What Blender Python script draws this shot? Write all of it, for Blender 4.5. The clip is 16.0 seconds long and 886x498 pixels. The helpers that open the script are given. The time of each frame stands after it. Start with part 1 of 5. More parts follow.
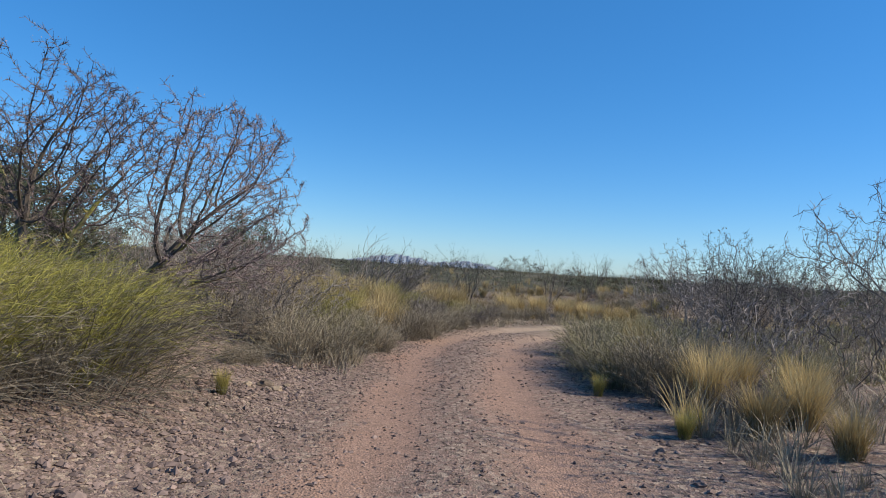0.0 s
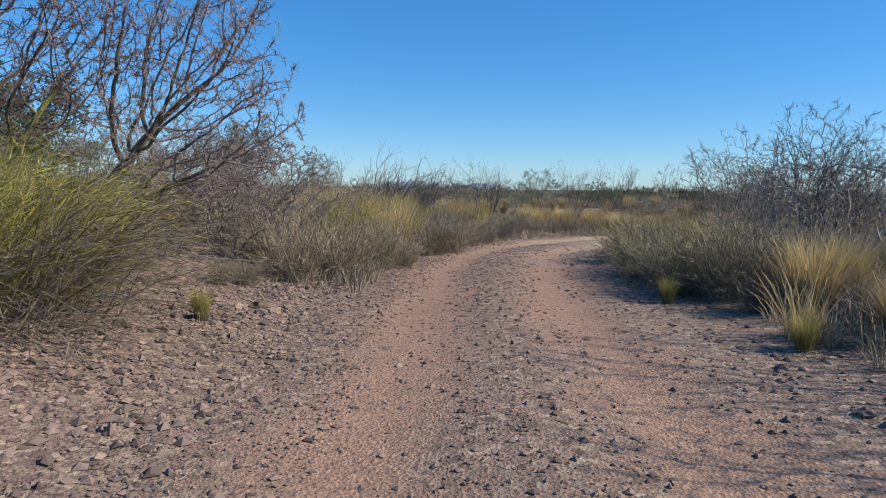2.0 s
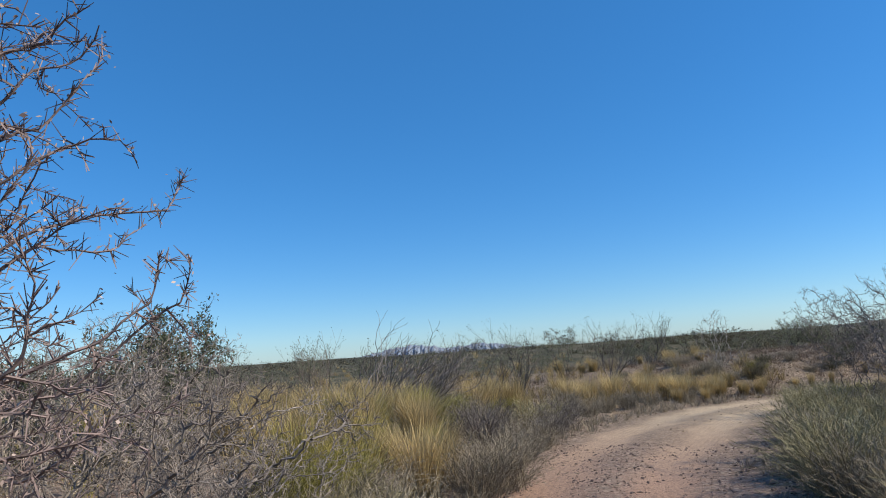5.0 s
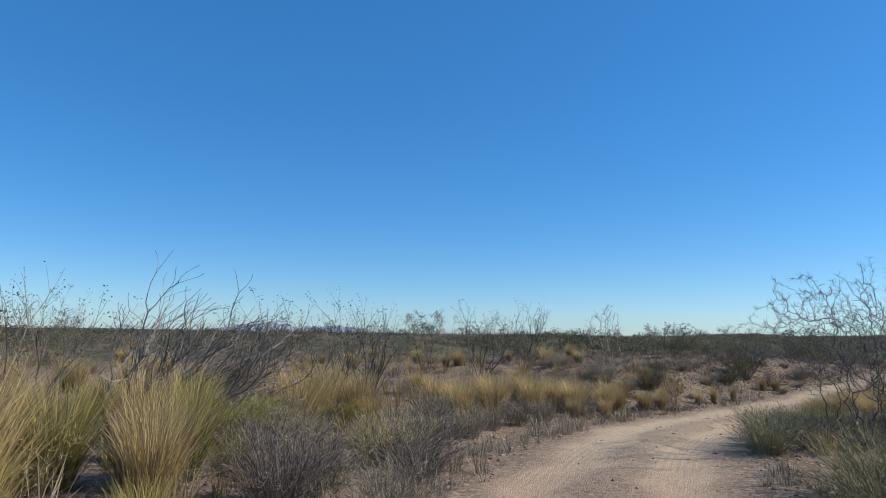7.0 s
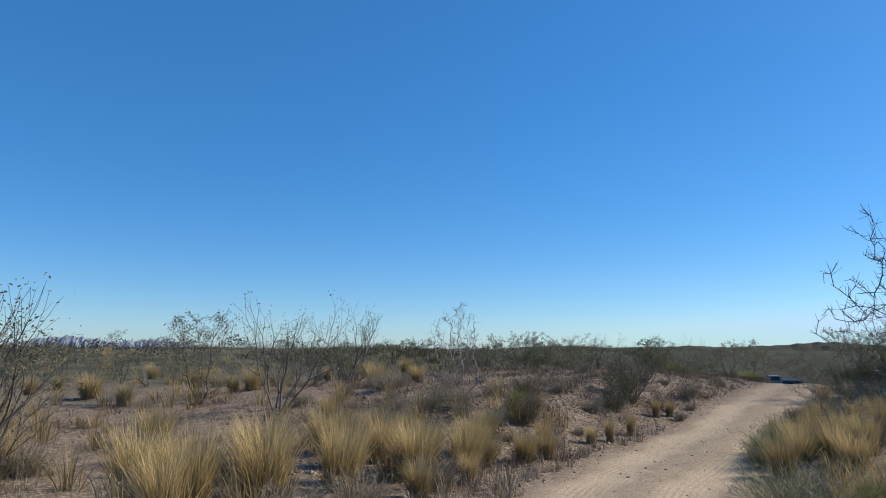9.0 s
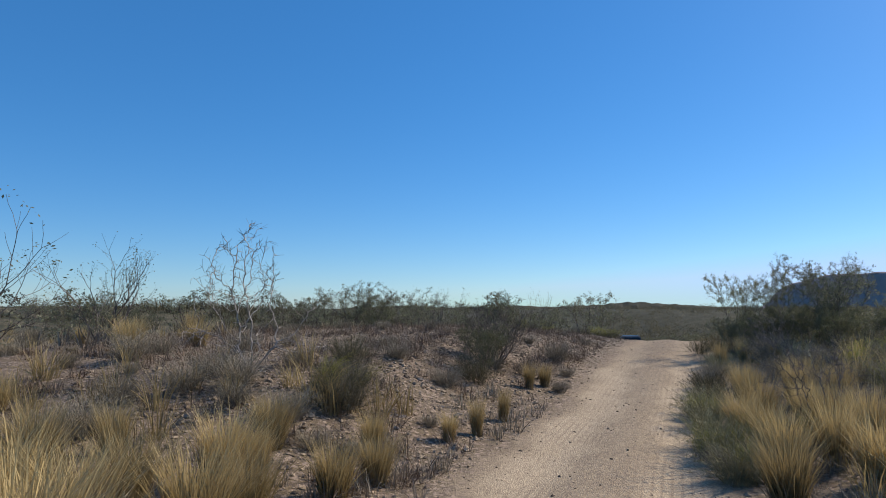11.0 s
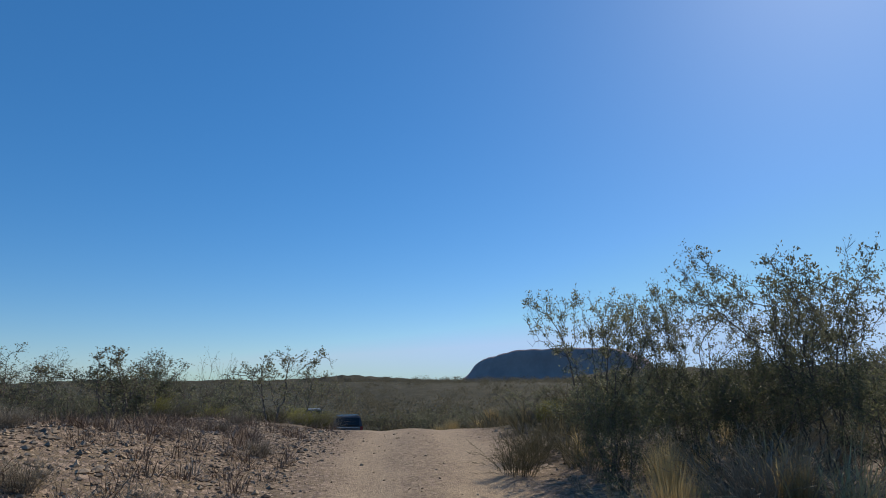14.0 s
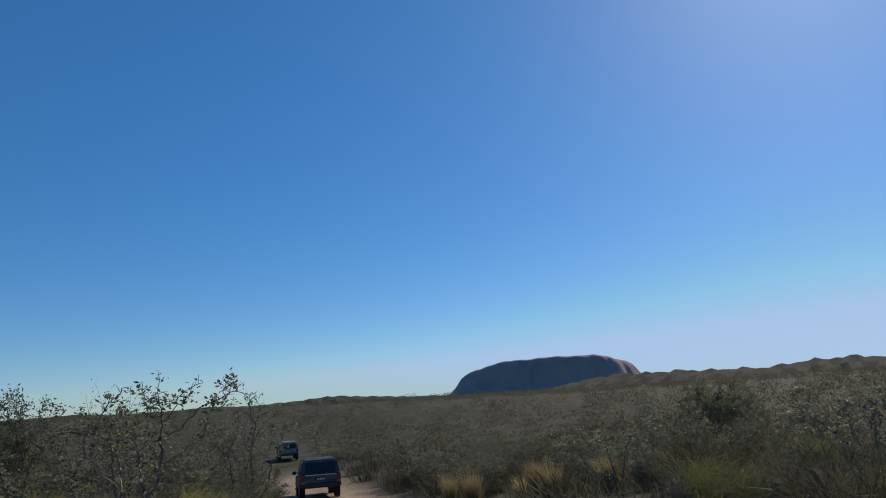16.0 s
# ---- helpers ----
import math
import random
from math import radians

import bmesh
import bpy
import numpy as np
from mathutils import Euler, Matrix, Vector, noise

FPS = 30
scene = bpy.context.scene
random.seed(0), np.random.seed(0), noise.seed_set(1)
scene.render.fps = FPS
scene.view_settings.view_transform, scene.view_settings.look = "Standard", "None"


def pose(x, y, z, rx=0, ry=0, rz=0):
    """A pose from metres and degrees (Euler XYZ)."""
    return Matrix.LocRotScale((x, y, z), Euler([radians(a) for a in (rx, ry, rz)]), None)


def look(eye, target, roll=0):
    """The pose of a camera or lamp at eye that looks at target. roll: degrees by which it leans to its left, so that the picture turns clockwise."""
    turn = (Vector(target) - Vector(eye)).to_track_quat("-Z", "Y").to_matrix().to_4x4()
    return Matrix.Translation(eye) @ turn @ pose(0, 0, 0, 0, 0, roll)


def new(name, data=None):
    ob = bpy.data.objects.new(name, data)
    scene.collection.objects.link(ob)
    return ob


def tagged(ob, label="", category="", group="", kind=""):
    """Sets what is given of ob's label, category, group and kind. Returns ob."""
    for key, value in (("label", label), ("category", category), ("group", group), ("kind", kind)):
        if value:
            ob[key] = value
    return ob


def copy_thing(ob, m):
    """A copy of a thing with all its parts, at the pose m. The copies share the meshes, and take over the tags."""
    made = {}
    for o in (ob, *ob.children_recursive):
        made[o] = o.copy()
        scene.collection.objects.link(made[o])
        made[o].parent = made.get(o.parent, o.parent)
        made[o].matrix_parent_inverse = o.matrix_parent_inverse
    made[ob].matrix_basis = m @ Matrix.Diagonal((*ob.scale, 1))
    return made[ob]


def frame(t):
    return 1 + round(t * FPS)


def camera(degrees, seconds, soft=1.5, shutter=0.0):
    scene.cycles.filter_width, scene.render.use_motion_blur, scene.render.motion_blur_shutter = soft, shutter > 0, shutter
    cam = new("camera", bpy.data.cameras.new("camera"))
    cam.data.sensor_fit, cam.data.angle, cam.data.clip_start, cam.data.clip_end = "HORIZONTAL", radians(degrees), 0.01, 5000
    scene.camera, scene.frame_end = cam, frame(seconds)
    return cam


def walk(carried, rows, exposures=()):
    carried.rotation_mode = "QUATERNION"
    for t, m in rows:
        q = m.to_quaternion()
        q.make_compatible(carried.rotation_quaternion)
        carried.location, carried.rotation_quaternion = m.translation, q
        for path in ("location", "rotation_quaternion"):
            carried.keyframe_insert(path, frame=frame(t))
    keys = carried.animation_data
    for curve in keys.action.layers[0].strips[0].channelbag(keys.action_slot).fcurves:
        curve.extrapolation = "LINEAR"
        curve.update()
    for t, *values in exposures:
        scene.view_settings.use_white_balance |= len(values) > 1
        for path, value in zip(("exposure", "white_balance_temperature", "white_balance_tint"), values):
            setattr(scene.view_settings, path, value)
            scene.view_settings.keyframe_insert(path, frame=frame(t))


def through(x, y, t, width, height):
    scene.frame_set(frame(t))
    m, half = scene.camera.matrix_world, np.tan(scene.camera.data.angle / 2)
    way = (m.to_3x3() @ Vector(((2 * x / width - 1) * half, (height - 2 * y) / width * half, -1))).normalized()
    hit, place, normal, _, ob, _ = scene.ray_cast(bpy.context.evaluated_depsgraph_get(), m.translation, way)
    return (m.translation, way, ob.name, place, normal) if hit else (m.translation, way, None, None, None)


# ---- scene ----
cam = camera(67.0, 16.0, soft=1.0)
# seconds, x, y, z, yaw, pitch, roll
ROWS = [
    (0.0, 0.00, 0.00, 1.62, -0.22, 1.80, 3.78),
    (0.5, -0.02, 0.32, 1.54, -0.16, 0.32, 3.64),
    (1.0, -0.06, 0.66, 1.46, 0.25, -0.71, 3.46),
    (1.5, -0.12, 1.08, 1.36, 1.03, -2.20, 3.81),
    (2.0, -0.13, 1.68, 1.24, 0.90, -4.76, 1.02),
    (2.5, -0.20, 2.25, 1.34, 1.46, -2.16, -0.26),
    (3.0, -0.23, 2.70, 1.45, 1.32, 1.91, -2.16),
    (3.2, -0.26, 2.93, 1.51, 1.43, 4.13, -2.75),
    (5.3, -0.77, 7.53, 1.75, 0.33, 9.49, -3.85),
    (5.5, -0.74, 8.09, 1.73, -0.45, 9.75, -2.98),
    (6.0, -0.71, 9.48, 1.68, -3.06, 7.86, -0.91),
    (6.5, -0.47, 11.13, 1.68, -7.11, 7.80, -0.71),
    (7.0, -0.12, 13.08, 1.66, -11.12, 7.52, 0.78),
    (7.5, 0.43, 15.24, 1.54, -14.51, 6.58, 2.27),
    (8.0, 1.20, 17.31, 1.62, -18.87, 7.66, -1.17),
    (8.2, 1.55, 18.13, 1.63, -20.30, 8.14, -0.69),
    (10.3, 4.73, 23.78, 1.55, -33.69, 6.68, -0.91),
    (10.5, 5.16, 24.38, 1.50, -35.19, 6.04, -0.64),
    (11.0, 6.26, 25.81, 1.40, -39.06, 5.48, 0.06),
    (11.5, 7.53, 27.23, 1.29, -43.27, 4.58, 0.67),
    (12.0, 9.00, 28.62, 1.22, -47.98, 5.90, 1.00),
    (12.5, 10.63, 30.01, 1.10, -52.19, 6.08, 3.53),
    (13.0, 12.57, 31.26, 1.13, -57.60, 7.75, 1.89),
    (13.5, 14.69, 32.50, 1.12, -61.14, 7.68, 3.51),
    (14.0, 16.83, 33.64, 1.33, -62.98, 11.55, -0.52),
    (14.5, 18.84, 34.92, 1.43, -61.77, 10.71, 0.04),
    (15.0, 20.83, 36.11, 1.58, -61.77, 10.83, -2.47),
    (15.5, 22.78, 37.28, 1.66, -62.71, 10.52, -2.08),
    (16.0, 24.68, 38.31, 1.82, -64.78, 12.75, -3.61),
]
walk(cam, [(t, pose(x, y, z, 90 + pitch, 0, yaw) @ pose(0, 0, 0, 0, 0, roll)) for t, x, y, z, yaw, pitch, roll in ROWS],
     [(0.0, 0.26, 6800, 10), (3.0, 0.28, 6800, 10), (6.0, 0.20, 6800, 10), (9.0, 0.14, 6850, 11), (12.0, 0.02, 7000, 12), (14.0, -0.20, 7100, 12), (16.0, -0.34, 7200, 12)])

# ---- light: a clear winter afternoon, low sun ----
SUN_AZ, SUN_EL = 98.0, 36.0          # degrees clockwise from +y, degrees up
world = bpy.data.worlds.new("sky")
scene.world = world
world.use_nodes = True
wn = world.node_tree.nodes
wl = world.node_tree.links
sky = wn.new("ShaderNodeTexSky")
sky.sky_type, sky.sun_disc = "NISHITA", False
sky.sun_elevation, sky.sun_rotation = radians(SUN_EL), radians(SUN_AZ)
sky.altitude, sky.air_density, sky.dust_density, sky.ozone_density = 800.0, 1.0, 0.5, 5.0
back = wn["Background"]
back.inputs["Strength"].default_value = 0.128
even = wn.new("ShaderNodeGamma")
even.inputs["Gamma"].default_value = 0.98
wl.new(sky.outputs["Color"], even.inputs["Color"])
deep = wn.new("ShaderNodeHueSaturation")
deep.inputs["Saturation"].default_value, deep.inputs["Value"].default_value = 1.32, 1.06
wl.new(even.outputs["Color"], deep.inputs["Color"])
cool = wn.new("ShaderNodeMix")
cool.data_type, cool.blend_type = "RGBA", "MULTIPLY"
cool.inputs[0].default_value, cool.inputs[7].default_value = 1.0, (0.84, 0.955, 1.06, 1.0)
wl.new(deep.outputs["Color"], cool.inputs[6])
haze = wn.new("ShaderNodeMix")
haze.data_type = "RGBA"
haze.inputs[0].default_value, haze.inputs[7].default_value = 0.26, (0.75, 2.35, 5.0, 1.0)
wl.new(cool.outputs[2], haze.inputs[6])
pale = wn.new("ShaderNodeMix")
pale.data_type, pale.blend_type = "RGBA", "DARKEN"
pale.inputs[0].default_value, pale.inputs[7].default_value = 0.92, (3.5, 5.4, 8.5, 1.0)
wl.new(haze.outputs[2], pale.inputs[6])
wl.new(pale.outputs[2], back.inputs["Color"])
sun_dir = Vector((math.sin(radians(SUN_AZ)) * math.cos(radians(SUN_EL)), math.cos(radians(SUN_AZ)) * math.cos(radians(SUN_EL)), math.sin(radians(SUN_EL))))
lamp = bpy.data.lights.new("sun", "SUN")
lamp.energy, lamp.angle, lamp.color = 5.0, radians(0.5), (1.0, 0.90, 0.76)
sun = new("sun", lamp)
sun.matrix_world = look(sun_dir * 200.0, (0, 0, 0))


# ---- materials ----
def shader(name, rough=0.9, metal=0.0, spec=0.3):
    m = bpy.data.materials.new(name)
    m.use_nodes = True
    b = m.node_tree.nodes["Principled BSDF"]
    b.inputs["Roughness"].default_value = rough
    b.inputs["Metallic"].default_value = metal
    b.inputs["Specular IOR Level"].default_value = spec
    return m, m.node_tree.nodes, m.node_tree.links, b


def mix_rgb(n, l, fac, a, b, blend="MIX"):
    x = n.new("ShaderNodeMix")
    x.data_type, x.blend_type = "RGBA", blend
    for slot, v in ((0, fac), (6, a), (7, b)):
        if hasattr(v, "is_linked"):
            l.new(v, x.inputs[slot])
        else:
            x.inputs[slot].default_value = v if slot == 0 else (*v, 1.0)
    return x.outputs[2]


def noise_tex(n, l, scale, detail=4.0, rough=0.6, coords="Object"):
    c = n.new("ShaderNodeTexCoord")
    t = n.new("ShaderNodeTexNoise")
    t.inputs["Scale"].default_value, t.inputs["Detail"].default_value, t.inputs["Roughness"].default_value = scale, detail, rough
    l.new(c.outputs[coords], t.inputs["Vector"])
    return t.outputs["Fac"]


def ramp(n, l, fac, lo, hi):
    r = n.new("ShaderNodeMapRange")
    l.new(fac, r.inputs["Value"])
    r.inputs["From Min"].default_value, r.inputs["From Max"].default_value = lo, hi
    return r.outputs["Result"]


def plant_material(name, dark, light, tip=None, rough=0.85, through=0.0, per_island=True):
    """Leaves, blades or twigs: the colour changes from plant to plant, from piece to piece and along the height."""
    m, n, l, b = shader(name, rough)
    info, geo = n.new("ShaderNodeObjectInfo"), n.new("ShaderNodeNewGeometry")
    col = mix_rgb(n, l, geo.outputs["Random Per Island"] if per_island else noise_tex(n, l, 6.0), dark, light)
    if tip:
        g = n.new("ShaderNodeTexCoord")
        s = n.new("ShaderNodeSeparateXYZ")
        l.new(g.outputs["Generated"], s.inputs[0])
        col = mix_rgb(n, l, ramp(n, l, s.outputs["Z"], 0.25, 0.95), col, tip)
    hsv = n.new("ShaderNodeHueSaturation")
    l.new(col, hsv.inputs["Color"])
    v = n.new("ShaderNodeMapRange")
    l.new(info.outputs["Random"], v.inputs["Value"])
    v.inputs["To Min"].default_value, v.inputs["To Max"].default_value = 0.72, 1.25
    l.new(v.outputs["Result"], hsv.inputs["Value"])
    l.new(hsv.outputs["Color"], b.inputs["Base Color"])
    if through:
        b.inputs["Subsurface Weight"].default_value = 0.0
        t = n.new("ShaderNodeBsdfTranslucent")
        l.new(hsv.outputs["Color"], t.inputs["Color"])
        mx = n.new("ShaderNodeMixShader")
        mx.inputs[0].default_value = through
        l.new(b.outputs[0], mx.inputs[1])
        l.new(t.outputs[0], mx.inputs[2])
        l.new(mx.outputs[0], n["Material Output"].inputs["Surface"])
    return m


M_LEAF = plant_material("creosote_leaf", (0.10, 0.112, 0.068), (0.23, 0.235, 0.15), rough=0.6, through=0.5)
M_LEAF_DARK = plant_material("dark_leaf", (0.070, 0.082, 0.046), (0.155, 0.162, 0.092), rough=0.65, through=0.45)
M_TWIG = plant_material("grey_twig", (0.15, 0.13, 0.112), (0.32, 0.28, 0.245))
M_TWIG_DARK = plant_material("dark_twig", (0.075, 0.063, 0.053), (0.18, 0.15, 0.125))
M_DRY = plant_material("dry_stem", (0.18, 0.15, 0.115), (0.37, 0.32, 0.245))
M_OLIVE = plant_material("olive_twig", (0.060, 0.058, 0.034), (0.135, 0.12, 0.075), through=0.35)
M_RUSSET = plant_material("russet_tuft", (0.10, 0.070, 0.050), (0.23, 0.165, 0.115))
M_SUB = plant_material("subshrub_twig", (0.165, 0.14, 0.10), (0.31, 0.27, 0.19), tip=(0.30, 0.26, 0.185))
M_BROOM = plant_material("broom_stem", (0.085, 0.082, 0.024), (0.34, 0.315, 0.070), tip=(0.41, 0.375, 0.088), through=0.2)
M_BROOM_DRY = plant_material("dry_broom_stem", (0.105, 0.090, 0.066), (0.30, 0.26, 0.195))
M_GOLD = plant_material("golden_blade", (0.18, 0.130, 0.062), (0.47, 0.36, 0.165), tip=(0.54, 0.425, 0.215), through=0.3)
M_GRASS_GREEN = plant_material("green_blade", (0.12, 0.12, 0.034), (0.36, 0.31, 0.09), tip=(0.50, 0.42, 0.15), through=0.3)
M_SAGE = plant_material("sage_twig", (0.145, 0.128, 0.070), (0.36, 0.318, 0.18), tip=(0.36, 0.322, 0.17))
M_TWIG_GREY = plant_material("weathered_twig", (0.10, 0.086, 0.078), (0.22, 0.19, 0.17))
M_PALE_WOOD = plant_material("pale_wood", (0.20, 0.175, 0.15), (0.40, 0.36, 0.31))
M_BUD_DRY = plant_material("dry_bud", (0.20, 0.155, 0.14), (0.42, 0.345, 0.31))
M_BUD = plant_material("reddish_twig", (0.085, 0.067, 0.063), (0.25, 0.192, 0.178))
M_FAR = plant_material("far_scrub", (0.072, 0.070, 0.047), (0.118, 0.108, 0.075), rough=0.9, through=0.45)
M_FAR_GRASS = plant_material("far_grass", (0.28, 0.21, 0.10), (0.50, 0.40, 0.20), rough=0.9)


def bark_material():
    m, n, l, b = shader("lichen_bark", 0.95)
    base = mix_rgb(n, l, noise_tex(n, l, 14.0), (0.055, 0.045, 0.038), (0.15, 0.125, 0.10))
    lichen = ramp(n, l, noise_tex(n, l, 3.0, 5.0, 0.65), 0.52, 0.62)
    l.new(mix_rgb(n, l, lichen, base, (0.36, 0.34, 0.08)), b.inputs["Base Color"])
    bump = n.new("ShaderNodeBump")
    bump.inputs["Strength"].default_value, bump.inputs["Distance"].default_value = 0.6, 0.01
    l.new(noise_tex(n, l, 40.0), bump.inputs["Height"])
    l.new(bump.outputs[0], b.inputs["Normal"])
    return m


def soil_material():
    """Stony desert soil: red near the bend, paler towards the crest; the wheel tracks are finer and lighter. Far off it
    is speckled with scrub, and painted darker where the scrub is dense and backlit.
    """
    m, n, l, b = shader("desert_soil", 0.95, spec=0.15)
    att = n.new("ShaderNodeAttribute")
    att.attribute_name = "soil"
    rgb = n.new("ShaderNodeSeparateColor")
    l.new(att.outputs["Color"], rgb.inputs[0])
    rut, pale, far = rgb.outputs[0], rgb.outputs[1], rgb.outputs[2]
    fine, mid, big = noise_tex(n, l, 55.0, 6.0, 0.7), noise_tex(n, l, 4.0, 5.0, 0.65), noise_tex(n, l, 0.5, 4.0)
    red = mix_rgb(n, l, ramp(n, l, mid, 0.3, 0.7), (0.165, 0.115, 0.096), (0.33, 0.240, 0.196))
    tan = mix_rgb(n, l, ramp(n, l, mid, 0.3, 0.7), (0.118, 0.091, 0.056), (0.250, 0.197, 0.126))
    bed = mix_rgb(n, l, pale, red, tan)
    rut_red = mix_rgb(n, l, big, (0.39, 0.232, 0.158), (0.50, 0.315, 0.218))
    rut_tan = mix_rgb(n, l, big, (0.50, 0.395, 0.265), (0.62, 0.50, 0.345))
    bed = mix_rgb(n, l, rut, bed, mix_rgb(n, l, pale, rut_red, rut_tan))
    cells = n.new("ShaderNodeTexVoronoi")
    cells.inputs["Scale"].default_value = 52.0
    tc = n.new("ShaderNodeTexCoord")
    l.new(tc.outputs["Object"], cells.inputs["Vector"])
    grit = n.new("ShaderNodeSeparateColor")
    l.new(cells.outputs["Color"], grit.inputs[0])
    g = n.new("ShaderNodeMath")
    g.operation = "MULTIPLY_ADD"
    l.new(grit.outputs[0], g.inputs[0])
    g.inputs[1].default_value, g.inputs[2].default_value = 0.95, 0.50
    hsv = n.new("ShaderNodeHueSaturation")
    l.new(bed, hsv.inputs["Color"])
    l.new(g.outputs[0], hsv.inputs["Value"])
    calm = n.new("ShaderNodeMath")
    calm.operation = "MULTIPLY_ADD"
    l.new(rut, calm.inputs[0])
    calm.inputs[1].default_value, calm.inputs[2].default_value = -0.48, 0.85
    bed = mix_rgb(n, l, calm.outputs[0], bed, hsv.outputs["Color"])
    bed = mix_rgb(n, l, ramp(n, l, fine, 0.40, 0.66), bed, mix_rgb(n, l, 0.62, bed, (0.12, 0.09, 0.075)))
    stones = n.new("ShaderNodeTexVoronoi")
    stones.inputs["Scale"].default_value = 21.0
    l.new(tc.outputs["Object"], stones.inputs["Vector"])
    pick = n.new("ShaderNodeSeparateColor")
    l.new(stones.outputs["Color"], pick.inputs[0])
    loose = n.new("ShaderNodeMath")
    loose.operation = "MULTIPLY"
    l.new(ramp(n, l, pick.outputs[1], 0.45, 0.65), loose.inputs[0])
    l.new(ramp(n, l, rut, 0.75, 0.25), loose.inputs[1])
    bed = mix_rgb(n, l, loose.outputs[0], bed, mix_rgb(n, l, pick.outputs[0], (0.10, 0.075, 0.060), (0.40, 0.31, 0.235)))
    tread = n.new("ShaderNodeAttribute")
    tread.attribute_name = "across"
    wob = n.new("ShaderNodeMath")
    wob.operation = "MULTIPLY_ADD"
    l.new(tread.outputs["Fac"], wob.inputs[0])
    wob.inputs[1].default_value = 62.0
    l.new(ramp(n, l, noise_tex(n, l, 1.3, 3.0), 0.0, 0.12), wob.inputs[2])
    wave = n.new("ShaderNodeMath")
    wave.operation = "SINE"
    l.new(wob.outputs[0], wave.inputs[0])
    lines_on = n.new("ShaderNodeMath")
    lines_on.operation = "MULTIPLY"
    l.new(ramp(n, l, wave.outputs[0], 0.1, 0.9), lines_on.inputs[0])
    l.new(rut, lines_on.inputs[1])
    patch = n.new("ShaderNodeMath")
    patch.operation = "MULTIPLY"
    l.new(lines_on.outputs[0], patch.inputs[0])
    l.new(ramp(n, l, noise_tex(n, l, 0.9, 4.0, 0.7), 0.42, 0.58), patch.inputs[1])
    half = n.new("ShaderNodeMath")
    half.operation = "MULTIPLY"
    l.new(patch.outputs[0], half.inputs[0])
    half.inputs[1].default_value = 0.30
    bed = mix_rgb(n, l, half.outputs[0], bed, (0.16, 0.115, 0.09))
    clods = ramp(n, l, noise_tex(n, l, 13.0, 5.0, 0.7), 0.52, 0.66)
    bed = mix_rgb(n, l, clods, bed, mix_rgb(n, l, 0.45, bed, (0.15, 0.11, 0.095)))
    # Alpha 0: dense scrub, with its backlit shade painted into the soil colour.
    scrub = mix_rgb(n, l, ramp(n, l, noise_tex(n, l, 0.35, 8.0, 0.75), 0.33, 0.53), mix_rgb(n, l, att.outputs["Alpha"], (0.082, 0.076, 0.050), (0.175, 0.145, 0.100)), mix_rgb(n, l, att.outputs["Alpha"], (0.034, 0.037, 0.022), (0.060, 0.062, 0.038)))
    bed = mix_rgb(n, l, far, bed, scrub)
    l.new(bed, b.inputs["Base Color"])
    bump = n.new("ShaderNodeBump")
    bump.inputs["Strength"].default_value, bump.inputs["Distance"].default_value = 0.7, 0.013
    h = n.new("ShaderNodeMath")
    h.operation = "ADD"
    l.new(fine, h.inputs[0])
    l.new(cells.outputs["Distance"], h.inputs[1])
    raised = n.new("ShaderNodeMath")
    raised.operation = "MULTIPLY_ADD"
    l.new(loose.outputs[0], raised.inputs[0])
    raised.inputs[1].default_value = 1.2
    l.new(h.outputs[0], raised.inputs[2])
    l.new(raised.outputs[0], bump.inputs["Height"])
    l.new(bump.outputs[0], b.inputs["Normal"])
    return m


def stone_material(name, a, c):
    m, n, l, b = shader(name, 0.9, spec=0.2)
    info = n.new("ShaderNodeObjectInfo")
    geo = n.new("ShaderNodeNewGeometry")
    add = n.new("ShaderNodeMath")
    add.operation = "FRACT"
    s = n.new("ShaderNodeMath")
    l.new(info.outputs["Random"], s.inputs[0])
    l.new(geo.outputs["Random Per Island"], s.inputs[1])
    l.new(s.outputs[0], add.inputs[0])
    col = mix_rgb(n, l, add.outputs[0], a, c)
    col = mix_rgb(n, l, ramp(n, l, noise_tex(n, l, 30.0, 5.0), 0.4, 0.7), col, mix_rgb(n, l, 0.5, col, (0.12, 0.09, 0.08)))
    l.new(col, b.inputs["Base Color"])
    return m


def rock_face_material(name, a, c, scale):
    m, n, l, b = shader(name, 1.0, spec=0.05)
    col = mix_rgb(n, l, ramp(n, l, noise_tex(n, l, scale, 8.0, 0.7), 0.35, 0.65), a, c)
    l.new(col, b.inputs["Base Color"])
    return m


M_BARK = bark_material()
M_SOIL = soil_material()
M_STONE = stone_material("red_stone", (0.085, 0.064, 0.059), (0.30, 0.222, 0.188))
M_STONE_PALE = stone_material("pale_stone", (0.13, 0.098, 0.070), (0.43, 0.345, 0.245))
M_MESA = rock_face_material("mesa_rock", (0.29, 0.225, 0.215), (0.38, 0.30, 0.28), 0.02)
M_FAR_HILL = rock_face_material("scrub_hill", (0.048, 0.051, 0.040), (0.090, 0.086, 0.068), 0.03)
# Distance haze is put into this pale blue rock colour.
M_HILL = rock_face_material("hazy_hill_rock", (0.17, 0.21, 0.265), (0.22, 0.26, 0.31), 0.01)


# ---- the lie of the land ----
def smooth(a, b, x):
    t = np.clip((np.asarray(x, float) - a) / (b - a), 0, 1)
    return t * t * (3 - 2 * t)


